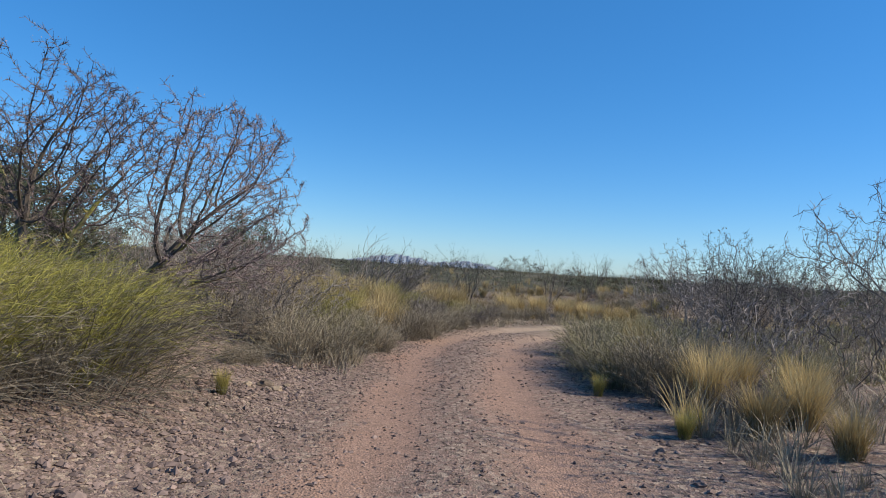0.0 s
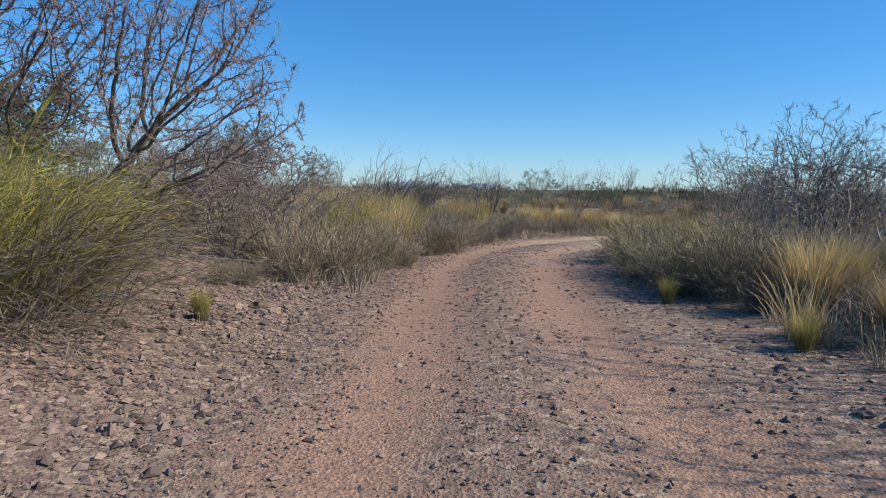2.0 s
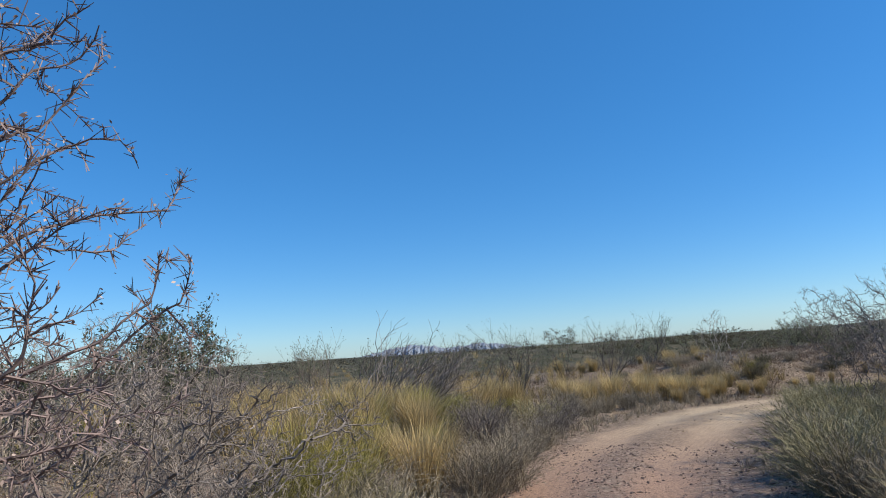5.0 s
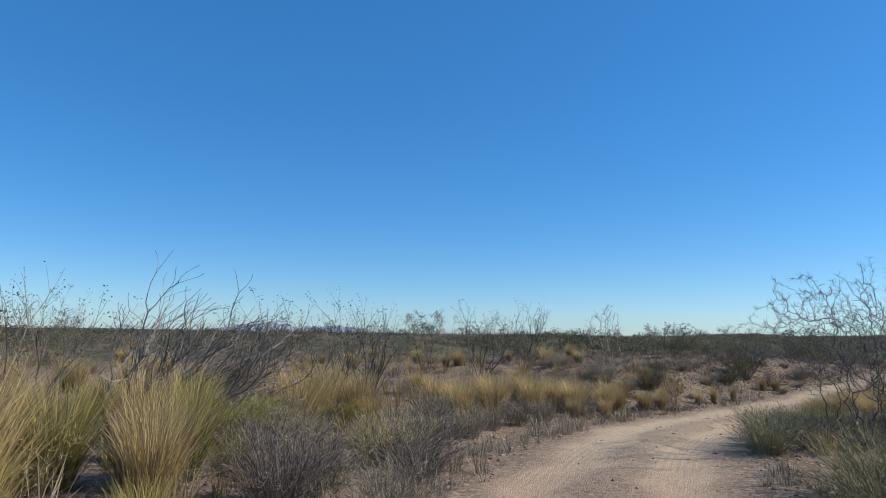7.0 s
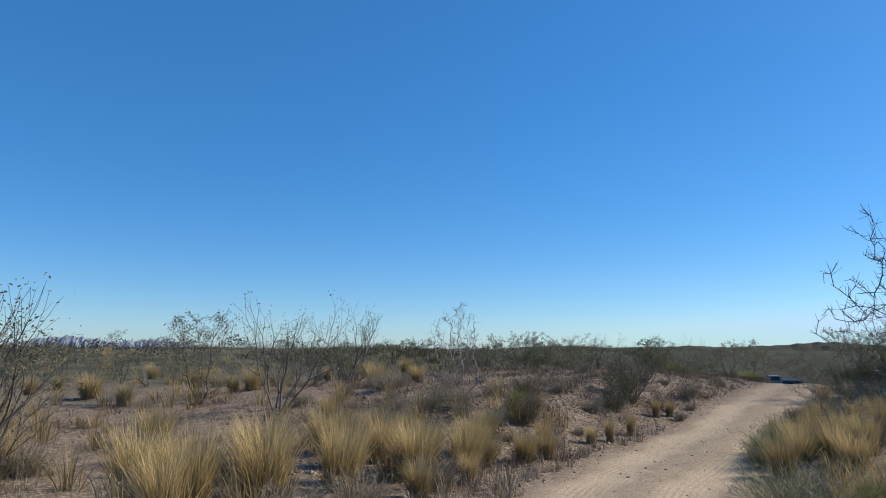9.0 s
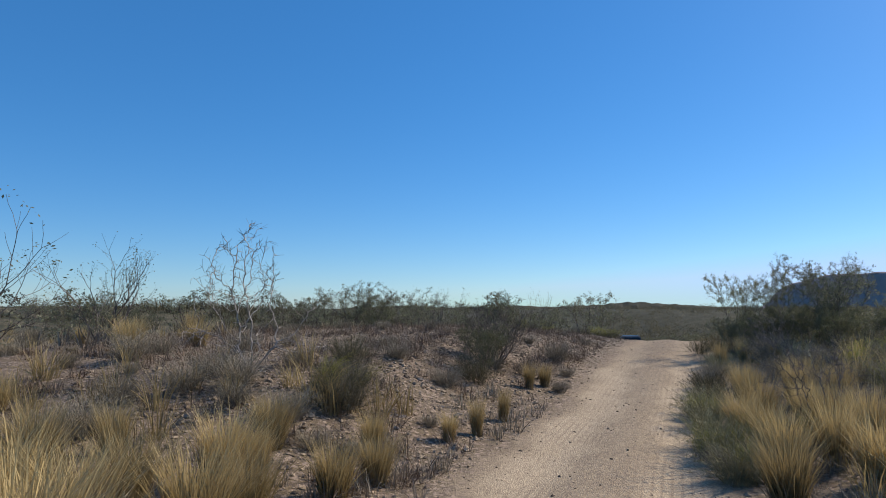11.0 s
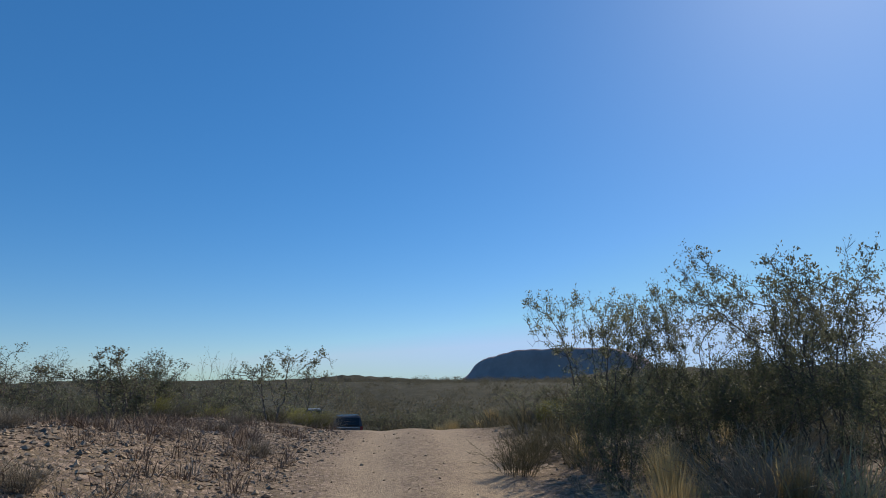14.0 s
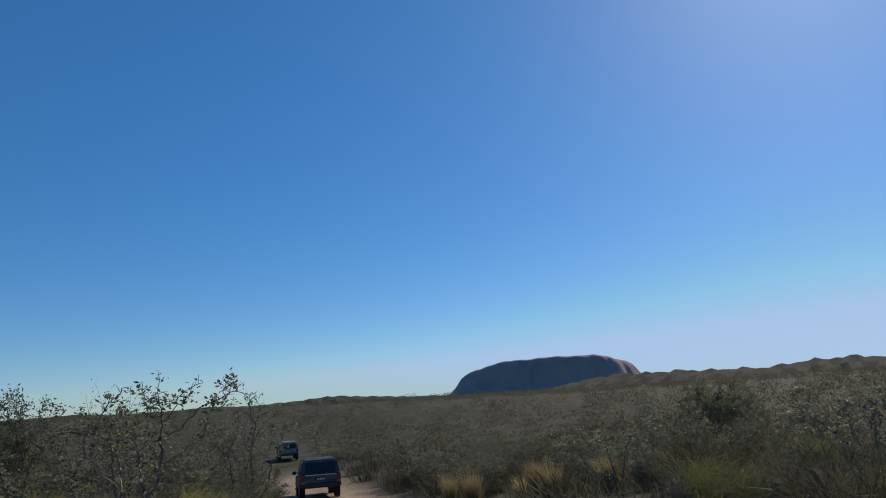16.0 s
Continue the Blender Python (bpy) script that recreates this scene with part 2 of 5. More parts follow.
# the middle of the track: x, y, height
TRACK = [(0.5, -60, 0.6), (0.4, -12, 0.15), (0.4, 0, 0.02), (0.33, 5, 0.02), (0.35, 9, 0.07), (0.68, 13, 0.04), (1.6, 17.1, -0.03),
         (5.2, 23.5, -0.15), (9.4, 28.4, -0.39), (12.8, 30.8, -0.45), (17.1, 33.3, -0.28), (21.1, 35.7, -0.03), (25.5, 38.4, 0.17), (31.6, 42, 0.27),
         (35.6, 44.8, -0.18), (41.8, 49.5, -1.23), (50, 56.3, -1.98), (59.2, 64.5, -2.43), (70.5, 74.5, -2.68), (110.6, 112.6, -2.03), (172.4, 175.9, -0.03)]


def spline(points, per=24):
    p = np.array(points, float)
    p = np.vstack([2 * p[0] - p[1], p, 2 * p[-1] - p[-2]])
    out = []
    for i in range(1, len(p) - 2):
        t = np.linspace(0, 1, per, endpoint=False)[:, None]
        a, b, c, d = p[i - 1:i + 3]
        out.append(0.5 * (2 * b + (c - a) * t + (2 * a - 5 * b + 4 * c - d) * t ** 2 + (3 * b - a - 3 * c + d) * t ** 3))
    return np.vstack(out + [p[-2:-1]])


LINE = spline(TRACK)
LINE_T = np.gradient(LINE[:, :2], axis=0)
LINE_T /= np.linalg.norm(LINE_T, axis=1, keepdims=True)
LINE_S = np.r_[0, np.cumsum(np.linalg.norm(np.diff(LINE[:, :2], axis=0), axis=1))]
LINE_S -= LINE_S[np.argmin(np.hypot(LINE[:, 0] - 0.4, LINE[:, 1]))]


def track_at(x, y):
    """Distance from the track's middle (left positive), way along it, and its height there."""
    x, y = np.ravel(np.asarray(x, float)), np.ravel(np.asarray(y, float))
    d, s, z = np.empty(len(x)), np.empty(len(x)), np.empty(len(x))
    for k in range(0, len(x), 4000):
        q = np.stack([x[k:k + 4000], y[k:k + 4000]], 1)
        i = ((q[:, None] - LINE[None, :, :2]) ** 2).sum(2).argmin(1)
        off = q - LINE[i, :2]
        along = (off * LINE_T[i]).sum(1)
        across = LINE_T[i, 0] * off[:, 1] - LINE_T[i, 1] * off[:, 0]
        d[k:k + 4000] = np.sign(across) * np.hypot(off[:, 0], off[:, 1])
        s[k:k + 4000] = LINE_S[i] + along
        j = np.clip(i + np.sign(along).astype(int), 0, len(LINE) - 1)
        step = np.abs(LINE_S[j] - LINE_S[i]) + 1e-6
        f = np.clip(np.abs(along) / step, 0, 1)
        z[k:k + 4000] = LINE[i, 2] * (1 - f) + LINE[j, 2] * f
    return d, s, z


def bump(x, y, cx, cy, rx, ry):
    return np.exp(-((x - cx) / rx) ** 2 - ((y - cy) / ry) ** 2)


def region(x, y):
    """The wide land: a plain that lifts slowly, with a shallow valley past the crest."""
    r = np.hypot(x - 12, y - 25)
    z = 0.25 + 1.6 * smooth(40, 160, r) + 3.0 * smooth(200, 700, r) + 6.0 * smooth(700, 2500, r)
    z = z - 3.6 * bump(x, y, 61, 60, 26, 24) - 2.6 * bump(x, y, 94, 73, 45, 45) - 0.9 * bump(x, y, 58, 19, 30, 26)
    z = z + 0.55 * bump(x, y, 18, 41, 7, 6) + 0.5 * bump(x, y, -8, 12, 8, 14) + 1.9 * bump(x, y, 20, 87, 38, 18) + 2.0 * bump(x, y, 35, 59, 8, 8)
    return z + 0.35 * np.sin(x * 0.071 + 1.3) * np.sin(y * 0.057 + 0.4) + 0.9 * smooth(90, 300, r) * np.sin(x * 0.019 + 0.7) * np.cos(y * 0.016)


def heights(x, y):
    x, y = np.asarray(x, float), np.asarray(y, float)
    shape = x.shape
    d, s, zt = track_at(x, y)
    x, y = x.ravel(), y.ravel()
    a = np.abs(d)
    left = 0.38 * smooth(-8, 2, s) * (1 - smooth(13, 21, s)) + 0.80 * smooth(31.2, 37.2, s) * (1 - 0.75 * smooth(45.2, 55.2, s)) * (1 - smooth(57.2, 69.2, s)) + 0.12
    right = 0.15 + 0.2 * smooth(31.2, 37.2, s) * (1 - smooth(43.2, 51.2, s))
    side = np.where(d > 0, left * smooth(1.5, 5.0, a), right * smooth(1.6, 4.5, a))
    near = zt + side
    w = smooth(6, 26, a)
    z = near * (1 - w) + region(x, y) * w
    rough = 0.03 * (np.sin(2.1 * x + 0.7 * y) * np.sin(1.7 * y - 0.6 * x) + 0.7 * np.sin(4.3 * x + 1.1) * np.sin(3.9 * y + 2.0))
    z = z + rough * smooth(1.2, 3.0, a)
    z = z - 0.035 * (np.exp(-((a - 0.78) / 0.26) ** 2)) + 0.03 * np.exp(-(a / 0.35) ** 2)
    return z.reshape(shape)


def ground(x, y):
    return float(heights(np.array([x]), np.array([y]))[0])


# ---- building helpers ----
def mesh_object(name, verts, faces, material, smooth_shade=False):
    me = bpy.data.meshes.new(name)
    me.from_pydata(np.asarray(verts).tolist(), [], faces if isinstance(faces, list) else faces.tolist())
    for m in (material if isinstance(material, (list, tuple)) else [material]):
        me.materials.append(m)
    if smooth_shade:
        me.polygons.foreach_set("use_smooth", np.ones(len(me.polygons), bool))
    me.update()
    return new(name, me)


def part(name, bm, material, parent, label=""):
    """Links a bmesh as one mesh object under a thing or a part."""
    me = bpy.data.meshes.new(name)
    bm.to_mesh(me)
    bm.free()
    me.materials.append(material)
    ob = new(name, me)
    ob.parent = parent
    if label:
        tagged(ob, label)
    return ob


def rods(segs, sides=3):
    """Tapered rods from rows of two ends and two radii."""
    a = np.array(segs, float)
    p, q, r0, r1 = a[:, 0:3], a[:, 3:6], a[:, 6], a[:, 7]
    w = q - p
    w /= np.linalg.norm(w, axis=1, keepdims=True) + 1e-9
    ref = np.where(np.abs(w[:, 2:3]) < 0.9, np.array([[0, 0, 1.0]]), np.array([[1.0, 0, 0]]))
    u = np.cross(w, ref)
    u /= np.linalg.norm(u, axis=1, keepdims=True) + 1e-9
    v = np.cross(w, u)
    ang = np.arange(sides) * 2 * np.pi / sides
    ring = u[:, None] * np.cos(ang)[None, :, None] + v[:, None] * np.sin(ang)[None, :, None]
    low, high = p[:, None] + ring * r0[:, None, None], q[:, None] + ring * r1[:, None, None]
    verts = np.concatenate([low, high], 1).reshape(-1, 3)
    k = np.arange(sides)
    quad = np.stack([k, (k + 1) % sides, (k + 1) % sides + sides, k + sides], 1)
    faces = (quad[None] + (np.arange(len(a)) * 2 * sides)[:, None, None]).reshape(-1, 4)
    return verts, faces


def flakes(rng, centres, size, stretch=1.8, droop=0.0):
    """Small leaves: one bent quad each, turned every way."""
    c = np.array(centres, float)
    n = len(c)
    a = rng.normal(size=(n, 3))
    a[:, 2] = np.abs(a[:, 2]) - droop
    a /= np.linalg.norm(a, axis=1, keepdims=True)
    b = np.cross(a, rng.normal(size=(n, 3)))
    b /= np.linalg.norm(b, axis=1, keepdims=True)
    s = (size * rng.uniform(0.6, 1.35, n))[:, None]
    verts = np.stack([c, c + s * (stretch * 0.5 * a + 0.42 * b), c + s * stretch * a, c + s * (stretch * 0.5 * a - 0.42 * b)], 1).reshape(-1, 3)
    return verts, np.arange(4 * n).reshape(-1, 4)


def unit(v):
    return v / (np.linalg.norm(v) + 1e-9)


def plant(name, pieces, label, category, group):
    """A thing on an Empty at its foot with one mesh for each of its parts."""
    root = new(name)
    root.empty_display_size = 0.1
    tagged(root, label, category, group)
    for part_name, (verts, faces), material in pieces:
        ob = mesh_object(part_name, verts, faces, material)
        ob.parent = root
        if part_name in ("wood", "dry_wood", "dry_foot"):
            tagged(ob, kind="stuff")
    return root


def colonize(rng, targets, roots, step=0.035, kill=0.055, reach=0.40, sweep=(0.0, 0.0, 0.0), wild=0.16, rounds=130):
    """Branches that grow towards target points until each is reached: node places and the parent of each node."""
    pos, par = [], []
    for line in roots:
        last = -1
        for p in line:
            pos.append(np.asarray(p, float))
            par.append(last)
            last = len(pos) - 1
    left = np.asarray(targets, float)
    all_pos = np.array(pos)
    d = np.linalg.norm(left[:, None] - all_pos[None], axis=2)
    near_i, near_d = d.argmin(1), d.min(1)
    kids = {}
    for _ in range(rounds):
        ok = near_d < reach
        if not len(left):
            break
        if not ok.any():
            ok = near_d <= near_d.min() + 1e-6
        at = near_i[ok]
        pull = unit_rows(left[ok] - all_pos[at])
        who, inv = np.unique(at, return_inverse=True)
        way = np.zeros((len(who), 3))
        np.add.at(way, inv, pull)
        way = unit_rows(unit_rows(way) + rng.normal(size=way.shape) * wild + np.array(sweep))
        fresh, frm = [], []
        for k, w in zip(who, way):
            tip, sibs = all_pos[k] + w * step, kids.setdefault(int(k), [])
            if len(sibs) < 3 and all(np.linalg.norm(tip - o) > step * 0.6 for o in sibs):
                sibs.append(tip)
                fresh.append(tip)
                frm.append(int(k))
        if not fresh:
            break
        base = len(all_pos)
        fresh = np.array(fresh)
        all_pos = np.vstack([all_pos, fresh])
        par += frm
        d = np.linalg.norm(left[:, None] - fresh[None], axis=2)
        m = d.min(1)
        better = m < near_d
        near_i, near_d = np.where(better, base + d.argmin(1), near_i), np.minimum(near_d, m)
        stay = near_d > kill
        left, near_i, near_d = left[stay], near_i[stay], near_d[stay]
    return all_pos, np.array(par)


def limbs_of(pos, par, tip=0.0012, power=2.4, thickest=0.03):
    """Rods for grown branches, thicker towards the foot; also each node's radius and the end nodes."""
    load = np.zeros(len(pos))
    has = np.zeros(len(pos), bool)
    has[par[par >= 0]] = True
    load[~has] = tip ** power
    for i in range(len(pos) - 1, -1, -1):
        if par[i] >= 0:
            load[par[i]] += load[i]
    r = np.minimum(load ** (1 / power), thickest)
    i = np.nonzero(par >= 0)[0]
    segs = np.concatenate([pos[par[i]], pos[i], np.minimum(r[par[i]], r[i] * 1.5)[:, None], r[i][:, None]], 1)
    return segs, r, np.nonzero(~has)[0]


def spurs(rng, pos, par, r, count, size, thin, below=0.004, rise=0.25):
    """Short side twigs on the thin branches."""
    i = np.nonzero((par >= 0) & (r < below))[0]
    k = rng.choice(i, count)
    way = unit_rows(unit_rows(pos[k] - pos[par[k]]) * 0.7 + rng.normal(size=(count, 3)) * 0.75 + np.array([0, 0, rise]))
    a = pos[par[k]] + (pos[k] - pos[par[k]]) * rng.uniform(0, 1, (count, 1))
    b = a + way * (size * rng.uniform(0.4, 1.3, count))[:, None]
    return np.concatenate([a, b, np.full((count, 1), thin), np.full((count, 1), thin * 0.6)], 1), b


def in_outline(rng, outline, n, depth):
    """Points inside a side outline (u, w), spread in depth."""
    o = np.array(outline)
    out = []
    while len(out) < n:
        u, w = rng.uniform(o[:, 0].min(), o[:, 0].max()), rng.uniform(o[:, 1].min(), o[:, 1].max())
        inside = False
        for (u0, w0), (u1, w1) in zip(o, np.roll(o, -1, 0)):
            if (w0 > w) != (w1 > w) and u < u0 + (w - w0) / (w1 - w0) * (u1 - u0):
                inside = not inside
        if inside:
            out.append((u, rng.normal() * depth * min(1.0, 0.35 + w), w))
    return np.array(out)


def dome(rng, n, wide, low, lobes=6, flare=0.4):
    """Points in a bush's crown: uneven lobes on a dome that is narrow at its foot."""
    c = np.stack([rng.normal(size=lobes) * wide * 0.62, rng.normal(size=lobes) * wide * 0.62, rng.uniform(0.55, 0.86, lobes)], 1)
    c[0, 2] = 0.86
    size = rng.uniform(0.13, 0.22, lobes)
    k = rng.integers(0, lobes, n)
    p = c[k] + unit_rows(rng.normal(size=(n, 3))) * (size[k] * rng.uniform(0, 1, n) ** 0.45)[:, None]
    q = np.stack([rng.normal(size=n) * wide * 0.5, rng.normal(size=n) * wide * 0.5, rng.uniform(low, 0.75, n)], 1)
    q[:, :2] *= (flare + (1 - flare) * q[:, 2:3] / 0.75)
    p = np.where(rng.uniform(0, 1, (n, 1)) < 0.66, p, q)
    return p[p[:, 2] > low]


def feet(rng, n, spread=0.05, rise=0.10, lean=0.5):
    """The first short pieces of a plant's stems."""
    out = []
    for k in range(n):
        a = rng.uniform(0, 2 * np.pi)
        f = np.array([math.cos(a), math.sin(a), 0]) * spread * rng.uniform(0.2, 1)
        g = f + np.array([math.cos(a) * lean * rise, math.sin(a) * lean * rise, rise * rng.uniform(0.7, 1.2)])
        out.append([f + np.array([0, 0, -0.04]), f + np.array([0, 0, 0.01]), g])
    return out


# ---- kinds of plants; each is about one metre high and is scaled where it stands ----
def creosote(rng, targets=330, stems=7, leaves=2600, wide=0.42, leaf=0.012, material=None, twig=None, low=0.22, loose=0.022, sweep=(0, 0, 0.05), lobes=6, tip=0.0016):
    """An open bush: several crooked stems that fork towards tufted ends, with small leaves in clusters."""
    pos, par = colonize(rng, dome(rng, targets, wide, low, lobes), feet(rng, stems), 0.034, 0.05, 0.32, sweep, 0.2)
    segs, r, ends = limbs_of(pos, par, tip, 2.5, 0.02)
    side, bits = spurs(rng, pos, par, r, targets * 2, 0.05, tip * 0.8)
    thin = np.vstack([pos[(r < tip * 2.2) & (pos[:, 2] > low * 0.9)], bits])
    thin = thin[thin[:, 2] > low * 0.9]
    at = thin[rng.choice(len(thin), max(leaves // 9, 8))]
    pick = at[rng.integers(0, len(at), leaves)] + rng.normal(size=(leaves, 3)) * loose
    return [("wood", rods(np.vstack([segs, side])), twig or M_TWIG_DARK), ("foliage", flakes(rng, pick, leaf), material or M_LEAF)]


def bare_shrub(rng, targets=700, stems=9, wide=0.5, low=0.12, twig=None, foot=None, tip=0.0011, thick=0.014, sweep=(0, 0, 0.0), lobes=7, wild=0.30, twigs=2600, twig_long=0.034, power=2.5):
    """A leafless tangle of crooked stems and fine twigs."""
    pos, par = colonize(rng, dome(rng, targets, wide, low, lobes, 0.6), feet(rng, stems, 0.07, 0.08, 0.9), 0.034, 0.045, 0.3, sweep, wild)
    segs, r, _ = limbs_of(pos, par, tip, power, thick)
    side, _ = spurs(rng, pos, par, r, twigs, twig_long, tip * 0.75)
    a = np.vstack([segs, side])
    lowest = a[:, 2] < 0.28
    return [("wood", rods(a[lowest]), foot or M_DRY), ("crown", rods(a[~lowest]), twig or M_TWIG)]


def forked(rng, segs, ends, p, way, length, r, depth, bend=0.10, angle=0.45, rise=0.05, sweep=0.0, keep=0.72):
    """One stem in four pieces that forks at sharp angles towards its end; the ends of the finest go to ends."""
    for i in range(4):
        way = unit(way + rng.normal(size=3) * bend + np.array([sweep, 0, rise]))
        q = p + way * length / 4
        segs.append((*p, *q, r, r * 0.9))
        p, r = q, r * 0.9
        out = rng.normal(size=3)
        out = unit(out - way * (out @ way))
        if depth > 0 and i in (1, 2) and rng.uniform() < 0.6:
            forked(rng, segs, ends, p, unit(way + out * math.tan(angle * 1.2)), length * keep * 0.85 * rng.uniform(0.7, 1.1), r * 0.6, depth - 1, bend, angle, rise, sweep, keep)
    if depth == 0:
        ends.append(p)
        return
    turn = rng.normal(size=3)
    turn = unit(turn - way * (turn @ way))
    for side in (-1, 1):
        forked(rng, segs, ends, p, unit(way + side * turn * math.tan(angle * rng.uniform(0.5, 1.1))), length * keep * rng.uniform(0.75, 1.15), r * 0.78, depth - 1, bend, angle, rise, sweep, keep)


def tall_shrub(rng, stems=6, leaves=900):
    """Long bare stems that fork at sharp angles, with thin tufts of leaves at their ends."""
    segs, ends = [], []
    for k in range(stems):
        a, t = 2 * math.pi * (k + rng.uniform(0, 0.7)) / stems, rng.uniform(0.12, 0.62)
        way = np.array([math.cos(a) * math.sin(t), math.sin(a) * math.sin(t), math.cos(t)])
        forked(rng, segs, ends, np.array([0.03 * math.cos(a), 0.03 * math.sin(a), -0.04]), way, rng.uniform(0.30, 0.42), 0.0085, 3, 0.11, 0.42, 0.05)
    ends = np.array(ends)
    pick = ends[rng.integers(0, len(ends), leaves)] + rng.normal(size=(leaves, 3)) * np.array([0.016, 0.016, 0.02])
    return [("wood", rods(segs), M_TWIG_DARK), ("foliage", flakes(rng, pick, 0.0085), M_LEAF)]


def bent_shrub(rng):
    """A half-dead tall shrub: thin upright stems and one long pale branch that arches sideways."""
    pts = np.vstack([in_outline(rng, [(-0.34, 0.30), (-0.40, 0.72), (-0.16, 0.84), (-0.06, 1.0), (0.04, 0.80), (0.16, 0.62), (0.12, 0.3), (-0.1, 0.2)], 190, 0.16),
                     in_outline(rng, [(0.10, 0.22), (0.28, 0.46), (0.52, 0.60), (0.60, 0.58), (0.44, 0.46), (0.30, 0.26)], 26, 0.05),
                     in_outline(rng, [(-0.45, 0.06), (-0.4, 0.24), (0.3, 0.26), (0.55, 0.12), (0.3, 0.04)], 130, 0.25)])
    pos, par = colonize(rng, pts, feet(rng, 7, 0.07, 0.10, 0.7), 0.034, 0.045, 0.4, (0, 0, 0), 0.26)
    segs, r, _ = limbs_of(pos, par, 0.0013, 2.35, 0.017)
    side, _ = spurs(rng, pos, par, r, 800, 0.06, 0.0011)
    return [("wood", rods(segs, 4), M_PALE_WOOD), ("crown", rods(side), M_TWIG)]


def swept_shrub(rng):
    """A dead shrub laid over by the wind: many straight dark stems that sweep low to one side."""
    segs, ends = [], []
    for k in range(60):
        t = rng.uniform(0.45, 1.62)
        way = unit(np.array([math.sin(t), rng.normal() * 0.30, math.cos(t)]))
        foot = np.array([rng.uniform(-0.16, 0.22), rng.uniform(-0.2, 0.2), -0.04])
        forked(rng, segs, ends, foot, way, rng.uniform(0.26, 0.42), 0.012, 3, 0.16, 0.45, 0.03, 0.05)
    a = np.array(segs)
    a[:, 6:] = np.maximum(a[:, 6:], 0.0013)
    lowest = a[:, 2] < 0.30
    return [("wood", rods(a[lowest], 4), M_TWIG), ("crown", rods(a[~lowest]), M_TWIG)]


def stiff_shrub(rng, stems=34):
    """A dark thorny shrub: stiff crooked stems with short side twigs."""
    segs, ends = [], []
    for k in range(stems):
        a, t = 2 * math.pi * (k + rng.uniform(0, 0.8)) / stems, rng.uniform(0.1, 1.05)
        way = np.array([math.cos(a) * math.sin(t), math.sin(a) * math.sin(t), math.cos(t)])
        forked(rng, segs, ends, np.array([0.06 * math.cos(a), 0.06 * math.sin(a), -0.04]), way, rng.uniform(0.24, 0.38), 0.0066, 3, 0.17, 0.55, 0.05)
    a = np.array(segs)
    a = a[a[:, 5] < np.percentile(a[:, 5], 97)]
    a[:, 6:] = np.maximum(a[:, 6:], 0.0012)
    lowest = a[:, 2] < 0.25
    return [("wood", rods(a[lowest], 4), M_TWIG_DARK), ("crown", rods(a[~lowest]), M_TWIG_DARK)]


def strands(rng, n, foot_r, spread, low, high, droop, wide, sweep=(0.0, 0.0)):
    """Bent tapering blades or fine stems that fan from a foot: verts and faces."""
    a, t = rng.uniform(0, 2 * np.pi, n), np.abs(rng.normal(0, spread, n)) + 0.03
    out = np.stack([np.cos(a), np.sin(a), 0 * a], 1)
    a2 = a + rng.normal(0, 0.8, n)
    foot = np.stack([np.cos(a2), np.sin(a2), 0 * a], 1) * foot_r * rng.uniform(0, 1, (n, 1)) ** 0.6 + np.array([0, 0, -0.02])
    length = rng.uniform(low, high, n)[:, None]
    p = [foot]
    for k, more in enumerate((0.0, 0.4, 1.0)):
        tt = (t + droop * more * rng.uniform(0.2, 1.5, n))[:, None]
        p.append(p[-1] + (out * np.sin(tt) + np.array([0, 0, 1.0]) * np.cos(tt) + np.array([*sweep, 0.0]) * (k + 1) / 3) * length / 3)
    side = np.stack([-np.sin(a), np.cos(a), 0 * a], 1) + rng.normal(size=(n, 3)) * 0.5
    w = (wide * rng.uniform(0.6, 1.3, n))[:, None]
    verts = np.stack([p[0] - side * w, p[0] + side * w, p[1] + side * w * 0.9, p[1] - side * w * 0.9,
                      p[2] + side * w * 0.6, p[2] - side * w * 0.6, p[3]], 1).reshape(-1, 3)
    f = np.array([(0, 1, 2), (0, 2, 3), (3, 2, 4), (3, 4, 5), (5, 4, 6)])
    return verts, (f[None] + (np.arange(n) * 7)[:, None, None]).reshape(-1, 3), p


def sprigs(rng, p, n, size, wide, wild=0.45):
    """Fine side twigs on strands: one sliver each."""
    m = len(p[0])
    k, j = rng.integers(0, m, n), rng.uniform(0.5, 2.95, n)
    pts = np.stack(p, 1)
    i = j.astype(int)
    a, b = pts[k, i], pts[k, i + 1]
    c = a + (b - a) * (j - i)[:, None]
    way = unit_rows(b - a) + rng.normal(size=(n, 3)) * wild
    e = c + unit_rows(way) * (size * rng.uniform(0.4, 1.2, n))[:, None]
    side = np.cross(way, rng.normal(size=(n, 3)))
    side = unit_rows(side) * wide
    return np.stack([c - side, c + side, e], 1).reshape(-1, 3), np.arange(3 * n).reshape(-1, 3)


def joined(*meshes):
    verts, faces, at = [], [], 0
    for v, f in meshes:
        verts.append(v)
        faces.append(np.asarray(f) + at)
        at += len(v)
    return np.vstack(verts), np.vstack(faces)


